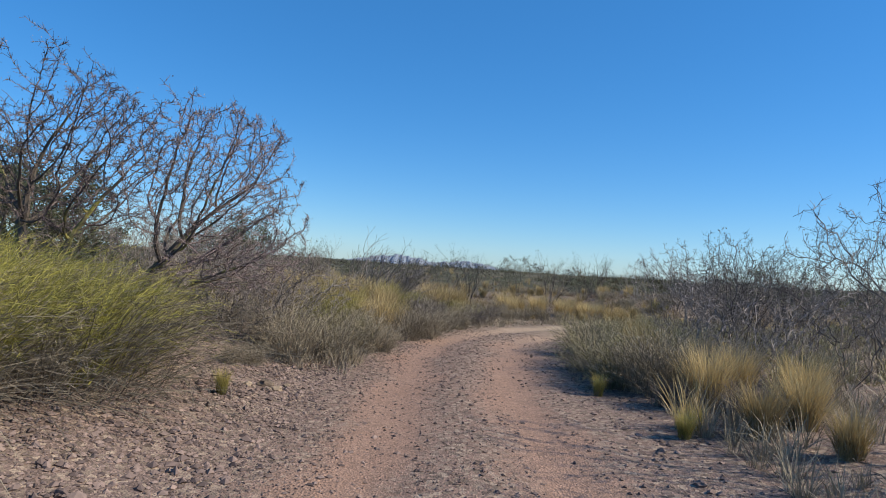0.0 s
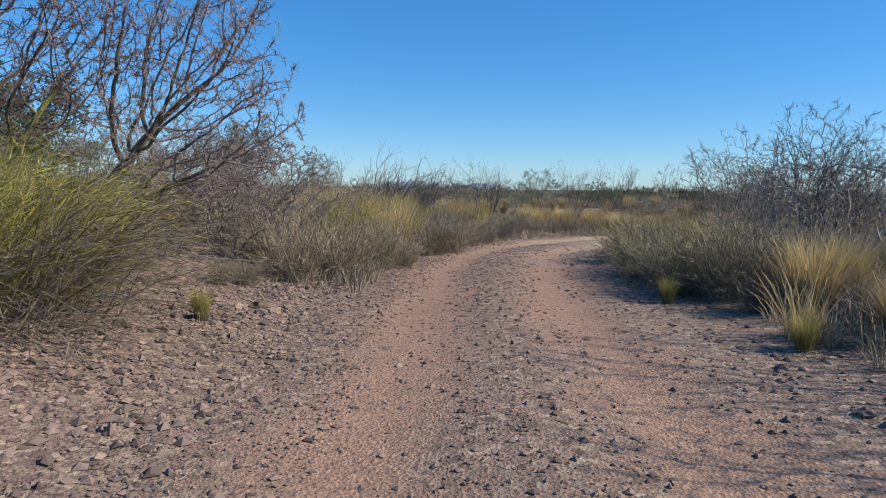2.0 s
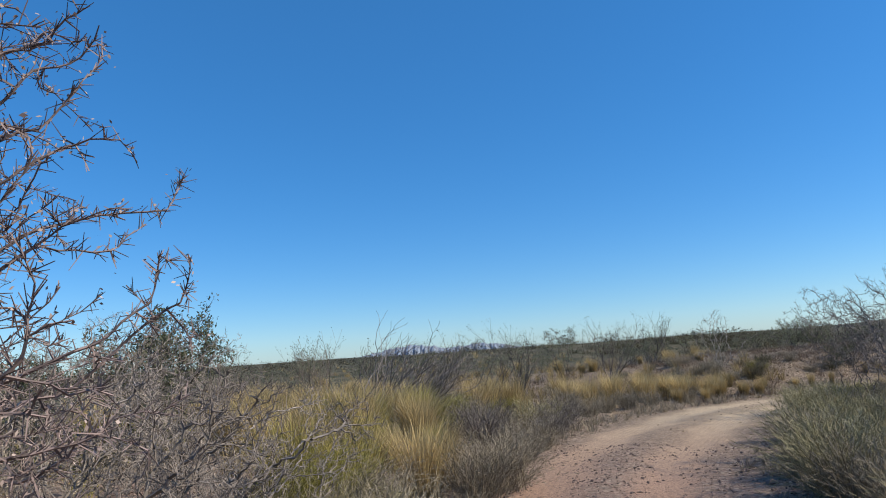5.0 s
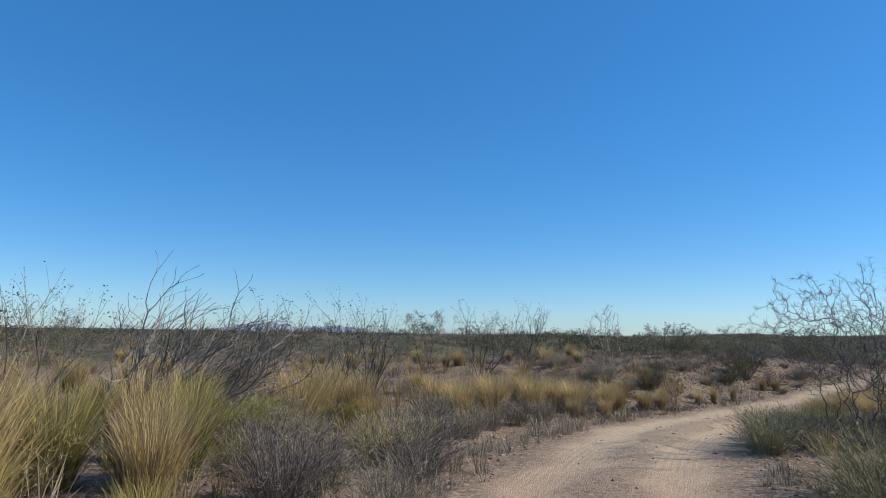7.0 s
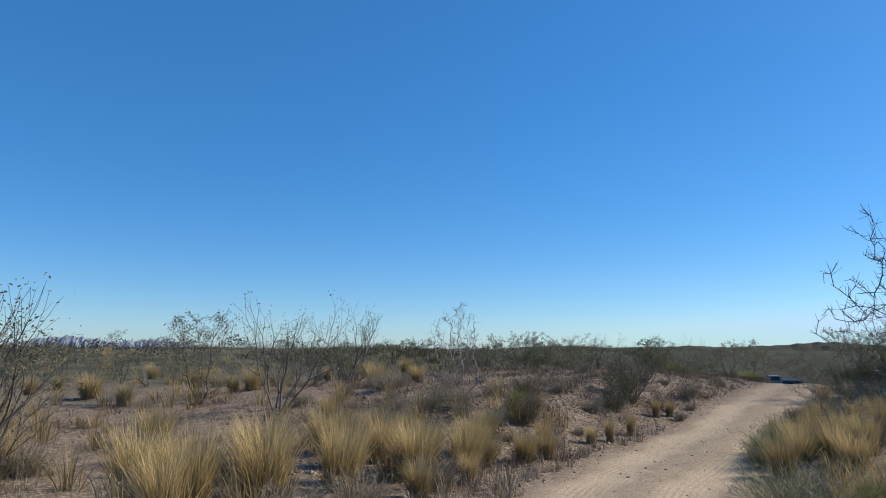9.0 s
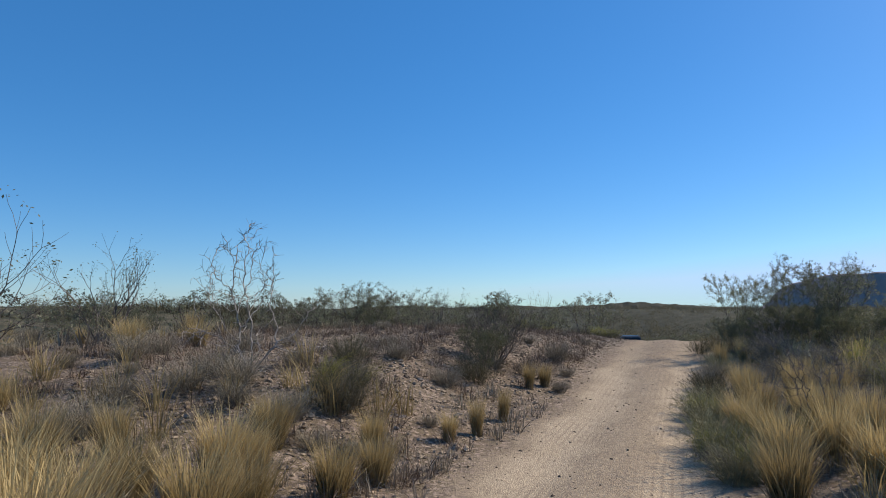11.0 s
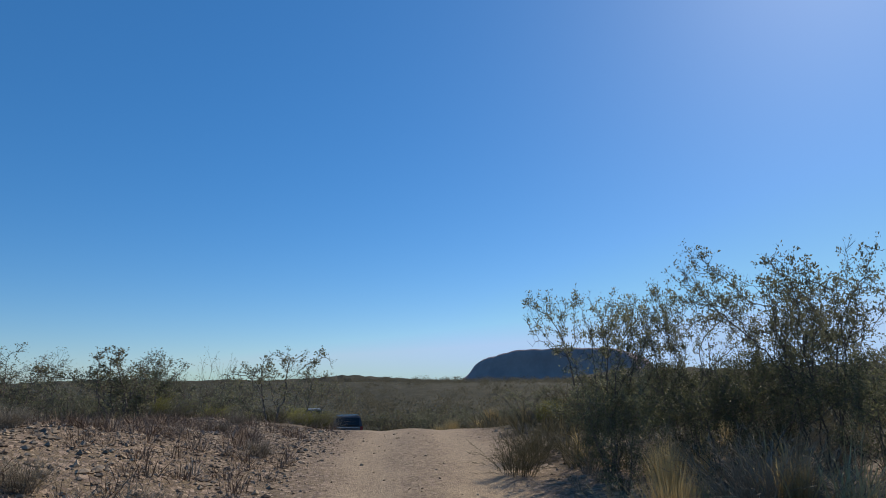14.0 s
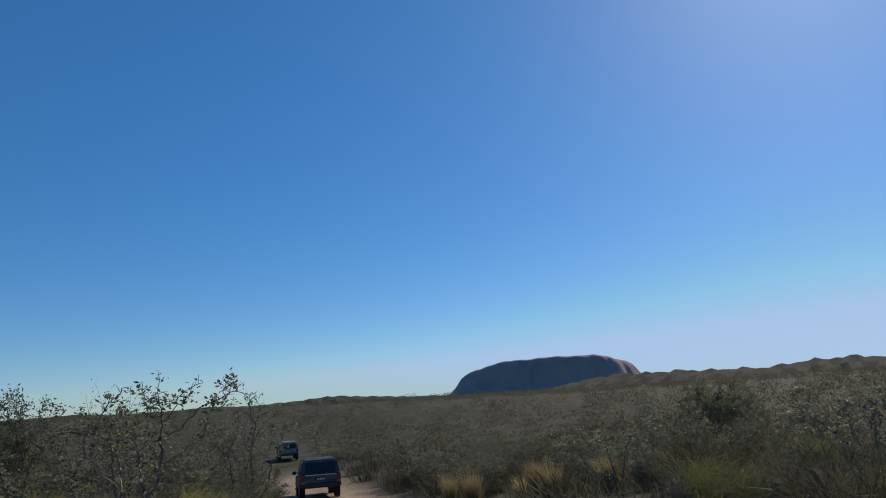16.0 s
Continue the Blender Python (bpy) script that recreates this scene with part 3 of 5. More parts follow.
def broom(rng, clumps=17):
    """A broom-like bush: soft clumps of fine green stems over grey dry ones, all swept one way."""
    green, dry = [], []
    dv, df, dp = strands(rng, 420, 0.50, 0.95, 0.36, 0.80, 0.9, 0.0019, (0.75, 0.0))
    dry += [(dv, df), sprigs(rng, dp, 3600, 0.10, 0.0014, 0.5)]
    for k in range(clumps):
        a, r = rng.uniform(0, 2 * np.pi), 0.50 * math.sqrt(rng.uniform(0, 1))
        at = np.array([r * math.cos(a) - 0.12, r * math.sin(a), rng.uniform(0.0, 0.42) * (1 - r)])
        lean = rng.uniform(0.45, 1.15)
        v, f, p = strands(rng, 58, 0.10, 0.42, 0.26, 0.66, 0.8, 0.0016, (lean, rng.normal(0, 0.22)))
        sv, sf = sprigs(rng, p, 760, 0.085, 0.0014, 0.45)
        (dry if at[2] < 0.22 and rng.uniform() < 0.6 else green).extend([(v + at, f), (sv + at, sf)])
    return [("dry_wood", joined(*dry), M_BROOM_DRY), ("foliage", joined(*green), M_BROOM)]


def tuft(rng, n=720, spread=0.17, material=None, wide=0.0032):
    """Bunch grass: arching blades round a dry foot."""
    v, f, _ = strands(rng, n, 0.15, spread, 0.45, 1.08, 0.34, wide)
    dv, df, _ = strands(rng, n // 4, 0.16, 0.6, 0.2, 0.45, 0.7, wide)
    return [("dry_foot", (dv, df), M_DRY), ("grass", (v, f), material or M_GOLD)]


def subshrub(rng, n=280, material=None, twigs=4600):
    """A low, fine-twigged shrub."""
    v, f, p = strands(rng, n, 0.28, 0.52, 0.5, 1.02, 0.35, 0.0030)
    return [("wood", (v, f), M_DRY if material is None else material), ("crown", sprigs(rng, p, twigs, 0.14, 0.0030, 0.5), material or M_SUB)]


def unit_rows(v):
    return v / (np.linalg.norm(v, axis=1, keepdims=True) + 1e-9)


def thorn_tree(rng, outline, targets, forks, depth=0.20):
    """A small leafless thorn tree: a short lichen-spotted trunk, crooked limbs and a dense crown of short zigzag twigs."""
    pts = in_outline(rng, outline, targets, depth)
    pos, par = colonize(rng, pts, forks, 0.020, 0.022, 0.24, (0.09, 0, 0.03), 0.08, 220)
    segs, r, _ = limbs_of(pos, par, 0.0010, 2.1, 0.026)
    side, bits = spurs(rng, pos, par, r, 9500, 0.018, 0.0009, 0.0040)
    more, tips = spurs(rng, pos, par, r, 3000, 0.026, 0.0009, 0.0025)
    buds = np.vstack([bits, tips])[rng.integers(0, 12500, 3200)] + rng.normal(size=(3200, 3)) * 0.005
    thick = segs[:, 7] > 0.0042
    return [("trunk", rods(segs[thick], 6), M_BARK), ("crown", rods(np.vstack([segs[~thick], side, more])), M_BUD), ("dry_foliage", flakes(rng, buds, 0.0045, 1.4), M_BUD_DRY)]


def leaning_thorn(rng):
    return thorn_tree(rng, [(0.0, 0.24), (-0.07, 0.45), (0.0, 0.76), (0.12, 1.0), (0.28, 0.95), (0.48, 0.87), (0.48, 0.70), (0.55, 0.52), (0.60, 0.30), (0.42, 0.22), (0.14, 0.17)], 1500,
                      [[(0.0, 0, -0.05), (0.0, 0.01, 0.03), (0.02, 0.0, 0.08), (0.05, -0.01, 0.13)], [(0.02, 0, 0.06), (0.01, 0.01, 0.12), (-0.02, 0.02, 0.18), (-0.02, 0.02, 0.24)]])


def spreading_thorn(rng):
    return thorn_tree(rng, [(-0.06, 0.34), (-0.22, 0.50), (-0.44, 0.74), (-0.42, 0.92), (-0.22, 0.86), (-0.10, 0.70), (0.02, 0.80), (0.10, 1.02), (0.22, 1.0), (0.30, 0.86), (0.44, 0.82), (0.46, 0.60), (0.36, 0.40), (0.12, 0.30)], 1600,
                      [[(-0.01, 0, -0.05), (0.0, 0.01, 0.06), (-0.02, 0.0, 0.14), (-0.05, -0.01, 0.24), (-0.08, 0.0, 0.34)], [(0.02, 0.02, -0.05), (0.02, 0.0, 0.08), (0.05, 0.01, 0.16), (0.08, 0.02, 0.24)]], 0.24)


def green_tree(rng):
    """A bushy small tree: several stems and a full, pointed crown of small leaves in clumps."""
    pts = np.vstack([dome(rng, 300, 0.36, 0.16, 9), in_outline(rng, [(-0.1, 0.6), (0.0, 1.02), (0.14, 0.7)], 50, 0.1)])
    pos, par = colonize(rng, pts, feet(rng, 7, 0.05, 0.1, 0.4), 0.036, 0.05, 0.32, (0, 0, 0.08), 0.15)
    segs, r, _ = limbs_of(pos, par, 0.0022, 2.4, 0.022)
    side, bits = spurs(rng, pos, par, r, 900, 0.06, 0.0016)
    n = 9500
    pick = bits[rng.integers(0, len(bits), n)] + rng.normal(size=(n, 3)) * 0.016
    return [("trunk", rods(np.vstack([segs, side])), M_TWIG_DARK), ("crown", flakes(rng, pick, 0.0125), M_LEAF_DARK)]


KINDS = {}


def kind(key, name, count, maker, label, category, group, **options):
    protos = []
    for k in range(count):
        rng = np.random.default_rng(sum(ord(c) for c in key) * 10 + k)
        pieces = maker(rng, **options)
        if maker in (creosote, bare_shrub, tall_shrub, swept_shrub, stiff_shrub, bent_shrub):
            top = np.percentile(np.vstack([v for _, (v, _), _ in pieces])[:, 2], 98.5)
            pieces = [(a, (v / top, f), m) for a, (v, f), m in pieces]
        protos.append([name, pieces, label, category, group, None])
    KINDS[key] = protos


PLACE = np.random.default_rng(5)
TALLY = {}


def put(key, x, y, h, which=None, turn=None, wide=1.0):
    """Stands one plant of a kind on the ground, h metres high."""
    protos = KINDS[key]
    i = (TALLY.get(key, 0) if which is None else which) % len(protos)
    TALLY[key] = TALLY.get(key, 0) + 1
    turn = PLACE.uniform(0, 360) if turn is None else turn
    if key == "broom":
        turn = PLACE.uniform(-35, 35)
    m = pose(x, y, ground(x, y), PLACE.uniform(-4, 4), PLACE.uniform(-4, 4), turn)
    pr = protos[i]
    if pr[5] is None:
        pr[5] = plant(pr[0], pr[1], pr[2], pr[3], pr[4])
        pr[5].matrix_basis = m @ Matrix.Diagonal((h * wide, h * wide, h, 1))
        return pr[5]
    ob = copy_thing(pr[5], m)
    ob.scale = (h * wide, h * wide, h)
    return ob


kind("creosote", "creosote_bush", 6, creosote, "olive-green creosote bush with thin dark stems on stony soil", "bush", "creosote bushes in the scrub")
kind("thin_creosote", "creosote_bush", 4, creosote, "sparse creosote bush with few leaves and bare stems", "bush", "creosote bushes in the scrub", targets=230, stems=5, leaves=1300, wide=0.36, leaf=0.011, low=0.3)
kind("near_creosote", "creosote_bush", 4, creosote, "tall olive creosote bush with tangled grey stems beside the track", "bush", "creosote bushes in the scrub",
     targets=800, stems=7, leaves=8500, wide=0.40, leaf=0.0085, loose=0.011, twig=M_TWIG_DARK, low=0.28, sweep=(0, 0, 0.02), lobes=8, tip=0.0011)
kind("low_creosote", "creosote_bush", 3, creosote, "dense dark creosote bush that fills the verge", "bush", "creosote bushes in the scrub",
     targets=520, stems=11, leaves=12000, wide=0.60, leaf=0.012, loose=0.03, low=0.06, lobes=10, material=M_LEAF_DARK)
kind("far_creosote", "creosote_bush", 5, creosote, "olive creosote bush in the farther scrub", "bush", "creosote bushes in the scrub", targets=190, stems=6, leaves=1700, leaf=0.017, wide=0.46, low=0.12, tip=0.0024)
kind("bare", "bare_shrub", 5, bare_shrub, "leafless grey shrub with a tangle of fine twigs", "shrub", "leafless shrubs")
kind("verge_bare", "bare_shrub", 3, bare_shrub, "tall leafless shrub with long crooked dark stems beside the track", "shrub", "leafless shrubs", targets=520, stems=5, wide=0.46, low=0.30, tip=0.0009, thick=0.012, wild=0.34, twigs=3400, twig_long=0.03, foot=M_TWIG_DARK, twig=M_TWIG_GREY)
kind("far_bare", "bare_shrub", 3, bare_shrub, "leafless grey shrub with a tangle of fine twigs", "shrub", "leafless shrubs", targets=300, tip=0.0022, twigs=700)
kind("tangle", "bare_shrub", 3, bare_shrub, "low leafless grey-brown shrub with interlaced branches on the bank", "shrub", "leafless shrubs", targets=900, stems=14, wide=0.72, low=0.05, tip=0.0018, twigs=3600, twig_long=0.05, thick=0.009, foot=M_TWIG_GREY, twig=M_TWIG)
kind("dead", "dead_shrub", 1, swept_shrub, "dead shrub with dark stems swept low by the wind", "shrub", "leafless shrubs")
kind("dark_bare", "dead_shrub", 2, stiff_shrub, "dark thorny shrub with stiff crooked branches on the stony bank", "shrub", "leafless shrubs")
kind("dead_tree", "dead_shrub", 1, bent_shrub, "tall leafless shrub with a pale arching branch on the knoll", "shrub", "leafless shrubs")
kind("tall", "tall_shrub", 5, tall_shrub, "tall sparse shrub with long bare stems and tufted tips", "shrub", "tall sparse shrubs")
kind("broom", "broom_bush", 4, broom, "dense yellow-green broom bush beside the track", "bush", "broom bushes")
kind("gold", "grass_tuft", 5, tuft, "golden dry bunch grass tuft beside the track", "grass", "bunch grass tufts")
kind("green_grass", "grass_tuft", 3, tuft, "green-yellow bunch grass tuft", "grass", "bunch grass tufts", material=M_GRASS_GREEN)
kind("sub", "low_shrub", 5, subshrub, "low grey-brown fine-twigged shrub", "shrub", "low shrubs")
kind("sage_sub", "low_shrub", 4, subshrub, "low grey-green fine-twigged shrub beside the track", "shrub", "low shrubs", material=M_SAGE)
kind("olive_sub", "low_shrub", 4, subshrub, "dense olive-brown low shrub in the hollow", "shrub", "low shrubs", material=M_OLIVE, n=110, twigs=4200)
kind("dark_sub", "low_shrub", 3, subshrub, "low dark twiggy shrub", "shrub", "low shrubs", material=M_TWIG_GREY)
kind("tree", "thorn_tree", 1, leaning_thorn, "leafless thorn tree with lichen-yellow bark and reddish twigs", "tree", "thorn trees")
kind("wide_tree", "thorn_tree", 1, spreading_thorn, "broad leafless thorn tree with two yellow-lichened trunks", "tree", "thorn trees")
kind("green_tree", "green_tree", 2, green_tree, "dark green bushy tree behind the scrub", "tree", "green trees")


# ---- the ground: one sheet to the horizon ----
def lines(lo, hi, step, far):
    mid = np.arange(lo, hi + 1e-6, step)
    grow_out = [step]
    while sum(grow_out) < far:
        grow_out.append(min(grow_out[-1] * 1.12, 120.0))
    out = np.cumsum(grow_out)
    return np.r_[lo - out[::-1], mid, hi + out]


def build_ground():
    gx, gy = lines(-8, 44, 0.28, 3600), lines(-3, 56, 0.28, 3600)
    X, Y = np.meshgrid(gx, gy)
    Z = heights(X, Y)
    nx, ny = len(gx), len(gy)
    i = np.arange((ny - 1) * nx).reshape(ny - 1, nx)[:, :-1].ravel()
    faces = np.stack([i, i + 1, i + nx + 1, i + nx], 1)
    ob = mesh_object("ground", np.stack([X.ravel(), Y.ravel(), Z.ravel()], 1), faces, M_SOIL, True)
    d, s, _ = track_at(X.ravel(), Y.ravel())
    a = np.abs(d) + 0.10 * np.sin(0.8 * s + 1.0) + 0.09 * np.sin(1.9 * s + 2.0 * np.sign(d)) + 0.05 * np.sin(4.7 * s + d)
    rut = np.exp(-((a - 0.78) / 0.42) ** 4) * 0.95 + 0.30 * (1 - smooth(1.3, 1.9, a))
    rut = np.clip(rut, 0, 1)
    pale = smooth(12, 27, s)
    rut = np.maximum(rut * (0.72 + 0.28 * pale), 0.62 * pale * (1 - smooth(1.2, 1.8, a)))
    rut = rut * (1 - 0.4 * smooth(42.2, 50.2, s))
    across = ob.data.attributes.new("across", "FLOAT", "POINT")
    across.data.foreach_set("value", d)
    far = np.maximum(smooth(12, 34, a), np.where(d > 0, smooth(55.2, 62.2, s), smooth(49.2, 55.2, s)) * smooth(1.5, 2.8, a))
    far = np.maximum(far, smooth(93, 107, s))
    # Bearings towards the sun get the darker soil of dense, backlit scrub.
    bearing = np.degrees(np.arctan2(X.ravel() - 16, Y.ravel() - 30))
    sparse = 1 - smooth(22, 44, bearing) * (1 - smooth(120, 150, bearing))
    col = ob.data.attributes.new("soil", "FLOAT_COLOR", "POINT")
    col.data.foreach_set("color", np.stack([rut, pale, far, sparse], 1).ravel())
    return tagged(ob, "stony red-brown desert soil with a two-rut dirt track", "ground", kind="structure")


build_ground()


# ---- far land ----
def mesa():
    """A flat-topped hill: steep cliffs over a foot of scree, gullied all round."""
    n = 260
    rings = ((1.08, 0.0), (0.985, 0.12), (0.92, 0.31), (0.87, 0.54), (0.84, 0.76), (0.81, 0.93), (0.77, 1.0), (0.55, 0.97), (0.30, 0.95), (0.0, 0.94))
    verts, faces = [], []
    for k, (r, h) in enumerate(rings):
        for j in range(n):
            a = 2 * math.pi * j / n
            gully = 1 + (0.03 * math.sin(5 * a + 1) + 0.016 * math.sin(13 * a) + 0.009 * math.sin(27 * a + 2 + 2 * h) + 0.004 * math.sin(61 * a + 5 * h)) * (1 - 0.5 * h)
            u = abs(r * math.cos(a))
            top = 91 * (1 - 0.95 * max(0.0, u - 0.3) ** 1.6) + 3 * math.sin(a + 2.4) + 1.2 * math.sin(11 * a) + 0.7 * math.sin(29 * a + 1)
            verts.append((314 * r * gully * math.cos(a), 220 * r * gully * math.sin(a), top * h))
    for k in range(len(rings) - 1):
        for j in range(n):
            faces.append((k * n + j, k * n + (j + 1) % n, (k + 1) * n + (j + 1) % n, (k + 1) * n + j))
    ob = mesh_object("mesa", verts, faces, M_MESA, True)
    ob.matrix_world = pose(1965, 640, 6, 0, 0, -67.6)
    return tagged(ob, "dark flat-topped mesa with gullied slopes on the horizon", "hill", kind="structure")


def ridge(name, az, dist, width, height, seed, label, material):
    """A long low range far away."""
    rng = np.random.default_rng(seed)
    n = 90
    u = np.linspace(-1, 1, n)
    prof = sum(rng.uniform(0.2, 1) * np.sin(u * f + rng.uniform(0, 6)) / f ** 0.8 for f in (3, 7, 13, 29, 53))
    prof = (prof - prof.min()) / (prof.max() - prof.min()) * (1 - np.abs(u) ** 3) * 0.75 + 0.25 * (1 - u ** 4)
    verts, faces = [], []
    for r, (off, h) in enumerate(((-1.0, 0.0), (-0.45, 0.55), (0.0, 1.0), (0.6, 0.5), (1.0, 0.0))):
        for i in range(n):
            verts.append((u[i] * width / 2, off * height * 3 * (1 + 0.25 * math.sin(i * 1.7 + r)), h * prof[i] * height * (1 + 0.08 * math.sin(i * 2.3 + r * 2))))
    for r in range(4):
        faces += [(r * n + i, r * n + i + 1, (r + 1) * n + i + 1, (r + 1) * n + i) for i in range(n - 1)]
    ob = mesh_object(name, verts, faces, material)
    a = radians(az)
    ob.matrix_world = pose(dist * math.sin(a), dist * math.cos(a), 8, 0, 0, -az)
    return tagged(ob, label, "hill", kind="structure")


mesa()
ridge("mountain_range", -1.8, 3000, 900, 52, 3, "low mountains on the horizon, tinted blue for distance haze", M_HILL)
ridge("mountain_range", 45.6, 1500, 1100, 19, 8, "low dark scrub hills on the horizon", M_FAR_HILL)
ridge("mountain_range", 89.6, 1300, 900, 30, 11, "low dark scrub hills on the horizon", M_FAR_HILL)


# ---- trees and shrubs that can be told apart ----
# the bank where the track begins
put("tree", -3.75, 8.75, 3.25, 0, 0)
put("wide_tree", -5.7, 9.6, 3.7, 0, 0)
put("green_tree", -9.2, 14.2, 3.2, 0, wide=1.3)
put("green_tree", -13.5, 15.0, 3.1, 1, wide=1.3)
put("green_tree", -8.0, 12.0, 2.3, 1, wide=1.2)
put("green_tree", -10.5, 11.0, 2.7, 1, wide=1.3)
put("green_tree", -7.2, 13.4, 1.9, 0, wide=1.3)
put("green_tree", -4.9, 16.1, 2.3, 0, wide=0.9)
put("green_tree", -6.4, 15.4, 1.6, 1)
put("tangle", -3.0, 10.2, 1.45)
put("tangle", -2.7, 11.1, 1.35)
put("tangle", -3.6, 11.3, 1.55)
put("tangle", -2.5, 12.2, 1.1)
put("tangle", -3.2, 12.6, 1.3)
put("bare", -4.4, 12.8, 1.9, wide=1.1)
put("bare", -4.2, 14.0, 1.6)
put("bare", -5.2, 11.8, 1.7)
put("bare", -4.6, 15.8, 1.5)
put("bare", -6.4, 12.4, 1.9, wide=1.2)
put("bare", -5.8, 14.0, 1.8, wide=1.2)
put("sub", -2.52, 10.4, 0.85)
put("sub", -2.08, 9.85, 0.92)
put("sage_sub", -2.08, 10.9, 0.8)
put("sub", -1.6, 10.35, 0.88)
put("sage_sub", -1.56, 11.95, 0.85)
put("sub", -1.95, 11.6, 0.9)
put("sub", -1.23, 12.0, 0.8)
put("sub", -0.94, 12.35, 0.65)
put("sub", -2.6, 8.7, 0.36)
put("sub", -2.38, 8.95, 0.40)
put("sub", -3.35, 10.9, 0.65)
put("sub", -1.5, 12.9, 0.8)
put("sub", -0.57, 14.9, 0.88)
put("sub", -0.19, 15.7, 0.9)
put("sub", -0.2, 16.7, 0.75, wide=1.1)
put("sub", 0.25, 18.1, 0.7, wide=1.1)
put("sub", 0.7, 19.4, 0.7, wide=1.1)
put("dark_sub", 1.2, 21.3, 0.7, wide=1.2)
put("green_grass", -2.2, 7.1, 0.30)
put("broom", -2.1, 13.2, 1.05)
put("green_grass", -1.9, 13.9, 1.05, wide=1.25)
put("green_grass", -2.5, 13.9, 1.1, wide=1.25)
put("gold", -2.3, 14.6, 1.25, wide=1.2)
put("gold", -2.9, 14.7, 1.2, wide=1.2)
put("gold", -1.25, 15.2, 1.02, wide=1.3)
put("gold", -1.0, 15.9, 0.9, wide=1.2)
# the verge across from it
put("verge_bare", 5.2, 11.3, 2.25, 0)
put("verge_bare", 6.2, 10.0, 2.4, 1)
put("verge_bare", 6.0, 12.6, 2.2, 2)
put("bare", 4.9, 5.5, 2.6)
put("bare", 5.3, 4.3, 2.4)
put("tangle", 4.6, 12.5, 1.0)
put("tangle", 4.9, 10.2, 0.9)
put("bare", 7.4, 11.3, 1.5)
put("bare", 7.8, 13.6, 2.0)
put("tall", 8.6, 12.8, 2.8)
put("tall", 6.6, 14.4, 2.5)
put("bare", 5.7, 15.4, 2.3)
put("bare", 6.5, 17.6, 1.9)
put("bare", 7.7, 18.6, 2.1)
put("bare", 8.8, 20.4, 2.0)
put("gold", 3.4, 8.25, 0.85, wide=1.4)
put("gold", 3.9, 8.6, 0.8, wide=1.3)
put("gold", 4.4, 7.9, 0.8, wide=1.3)
put("gold", 3.4, 6.9, 0.62, wide=1.3)
put("gold", 4.0, 7.2, 0.7, wide=1.3)
put("gold", 3.9, 6.2, 0.55, wide=1.3)
put("green_grass", 2.6, 6.85, 0.32, wide=1.2)
put("green_grass", 2.85, 7.2, 0.30, wide=1.2)
put("green_grass", 2.25, 9.05, 0.34)
put("dark_sub", 3.7, 7.8, 0.55, wide=1.3)
put("dark_sub", 3.0, 8.3, 0.4, wide=1.3)
put("sage_sub", 2.65, 9.75, 0.8, wide=1.1)
put("sub", 2.95, 9.3, 0.92, wide=1.1)
put("sub", 3.35, 9.3, 0.95, wide=1.2)
put("gold", 3.1, 10.0, 0.75)
put("gold", 3.6, 12.0, 1.0)
put("gold", 3.3, 10.5, 1.0)
put("green_grass", 3.1, 11.1, 0.7)
put("sub", 2.7, 10.6, 0.8, wide=1.2)
put("sage_sub", 2.75, 11.5, 0.8, wide=1.2)
put("sub", 3.0, 12.4, 0.85, wide=1.2)
put("sage_sub", 3.5, 10.3, 0.95, wide=1.3)
put("sub", 3.2, 13.6, 0.85, wide=1.3)
put("broom", 3.7, 11.3, 0.9)
put("sub", 4.0, 9.7, 0.9, wide=1.2)
put("sage_sub", 3.6, 15.0, 0.8, wide=1.3)
put("sub", 4.2, 16.6, 0.8, wide=1.3)
put("sage_sub", 5.0, 18.4, 0.75, wide=1.3)
# the plain beside the long bend
put("green_grass", -2.9, 18.3, 1.15, wide=1.3)
put("gold", -2.6, 18.6, 1.25, wide=1.3)
put("gold", -3.3, 19.2, 1.05, wide=1.2)
put("green_grass", -2.2, 17.8, 0.85, wide=1.2)
put("gold", -1.45, 19.6, 0.95, wide=1.1)
put("gold", -1.6, 20.2, 1.05, wide=1.3)
put("gold", -2.6, 16.6, 0.75, wide=1.1)
put("gold", -1.8, 16.9, 0.75)
put("green_grass", -1.2, 18.2, 0.65, wide=1.2)
put("broom", -3.4, 17.2, 0.9)
put("broom", -0.9, 21.4, 0.65)
put("dark_sub", -0.35, 19.9, 0.95)
put("sub", 0.05, 20.5, 0.8)
put("dark_sub", -0.6, 21.6, 0.75)
put("sub", -0.1, 22.4, 0.7, wide=1.1)
put("dark_sub", 1.6, 22.9, 0.85)
put("sub", 0.9, 23.8, 0.6, wide=1.2)
put("sub", 2.0, 24.3, 0.55, wide=1.2)
put("sub", 2.7, 25.0, 0.6, wide=1.2)
put("sub", 3.4, 26.2, 0.65, wide=1.2)
put("sub", 4.3, 27.2, 0.7, wide=1.1)
put("sub", 2.4, 26.6, 0.7, wide=1.2)
put("sub", 5.3, 28.3, 0.6, wide=1.2)
put("sub", 6.9, 29.7, 0.6, wide=1.2)
put("dead", -2.95, 24.9, 1.95, 0, 0, wide=1.05)
put("broom", -0.95, 23.1, 1.05)
put("broom", -0.6, 24.1, 0.9)
put("tall", -3.7, 22.4, 2.2)
put("tall", -0.8, 25.6, 2.3)
put("tall", 0.5, 30.0, 2.6, wide=1.3)
put("tall", 1.4, 29.2, 2.4, wide=1.2)
put("gold", -0.3, 25.2, 1.2, wide=1.3)
put("gold", 0.1, 26.3, 1.25, wide=1.2)
put("gold", 0.9, 26.9, 1.15, wide=1.2)
put("broom", 0.5, 25.7, 0.8)
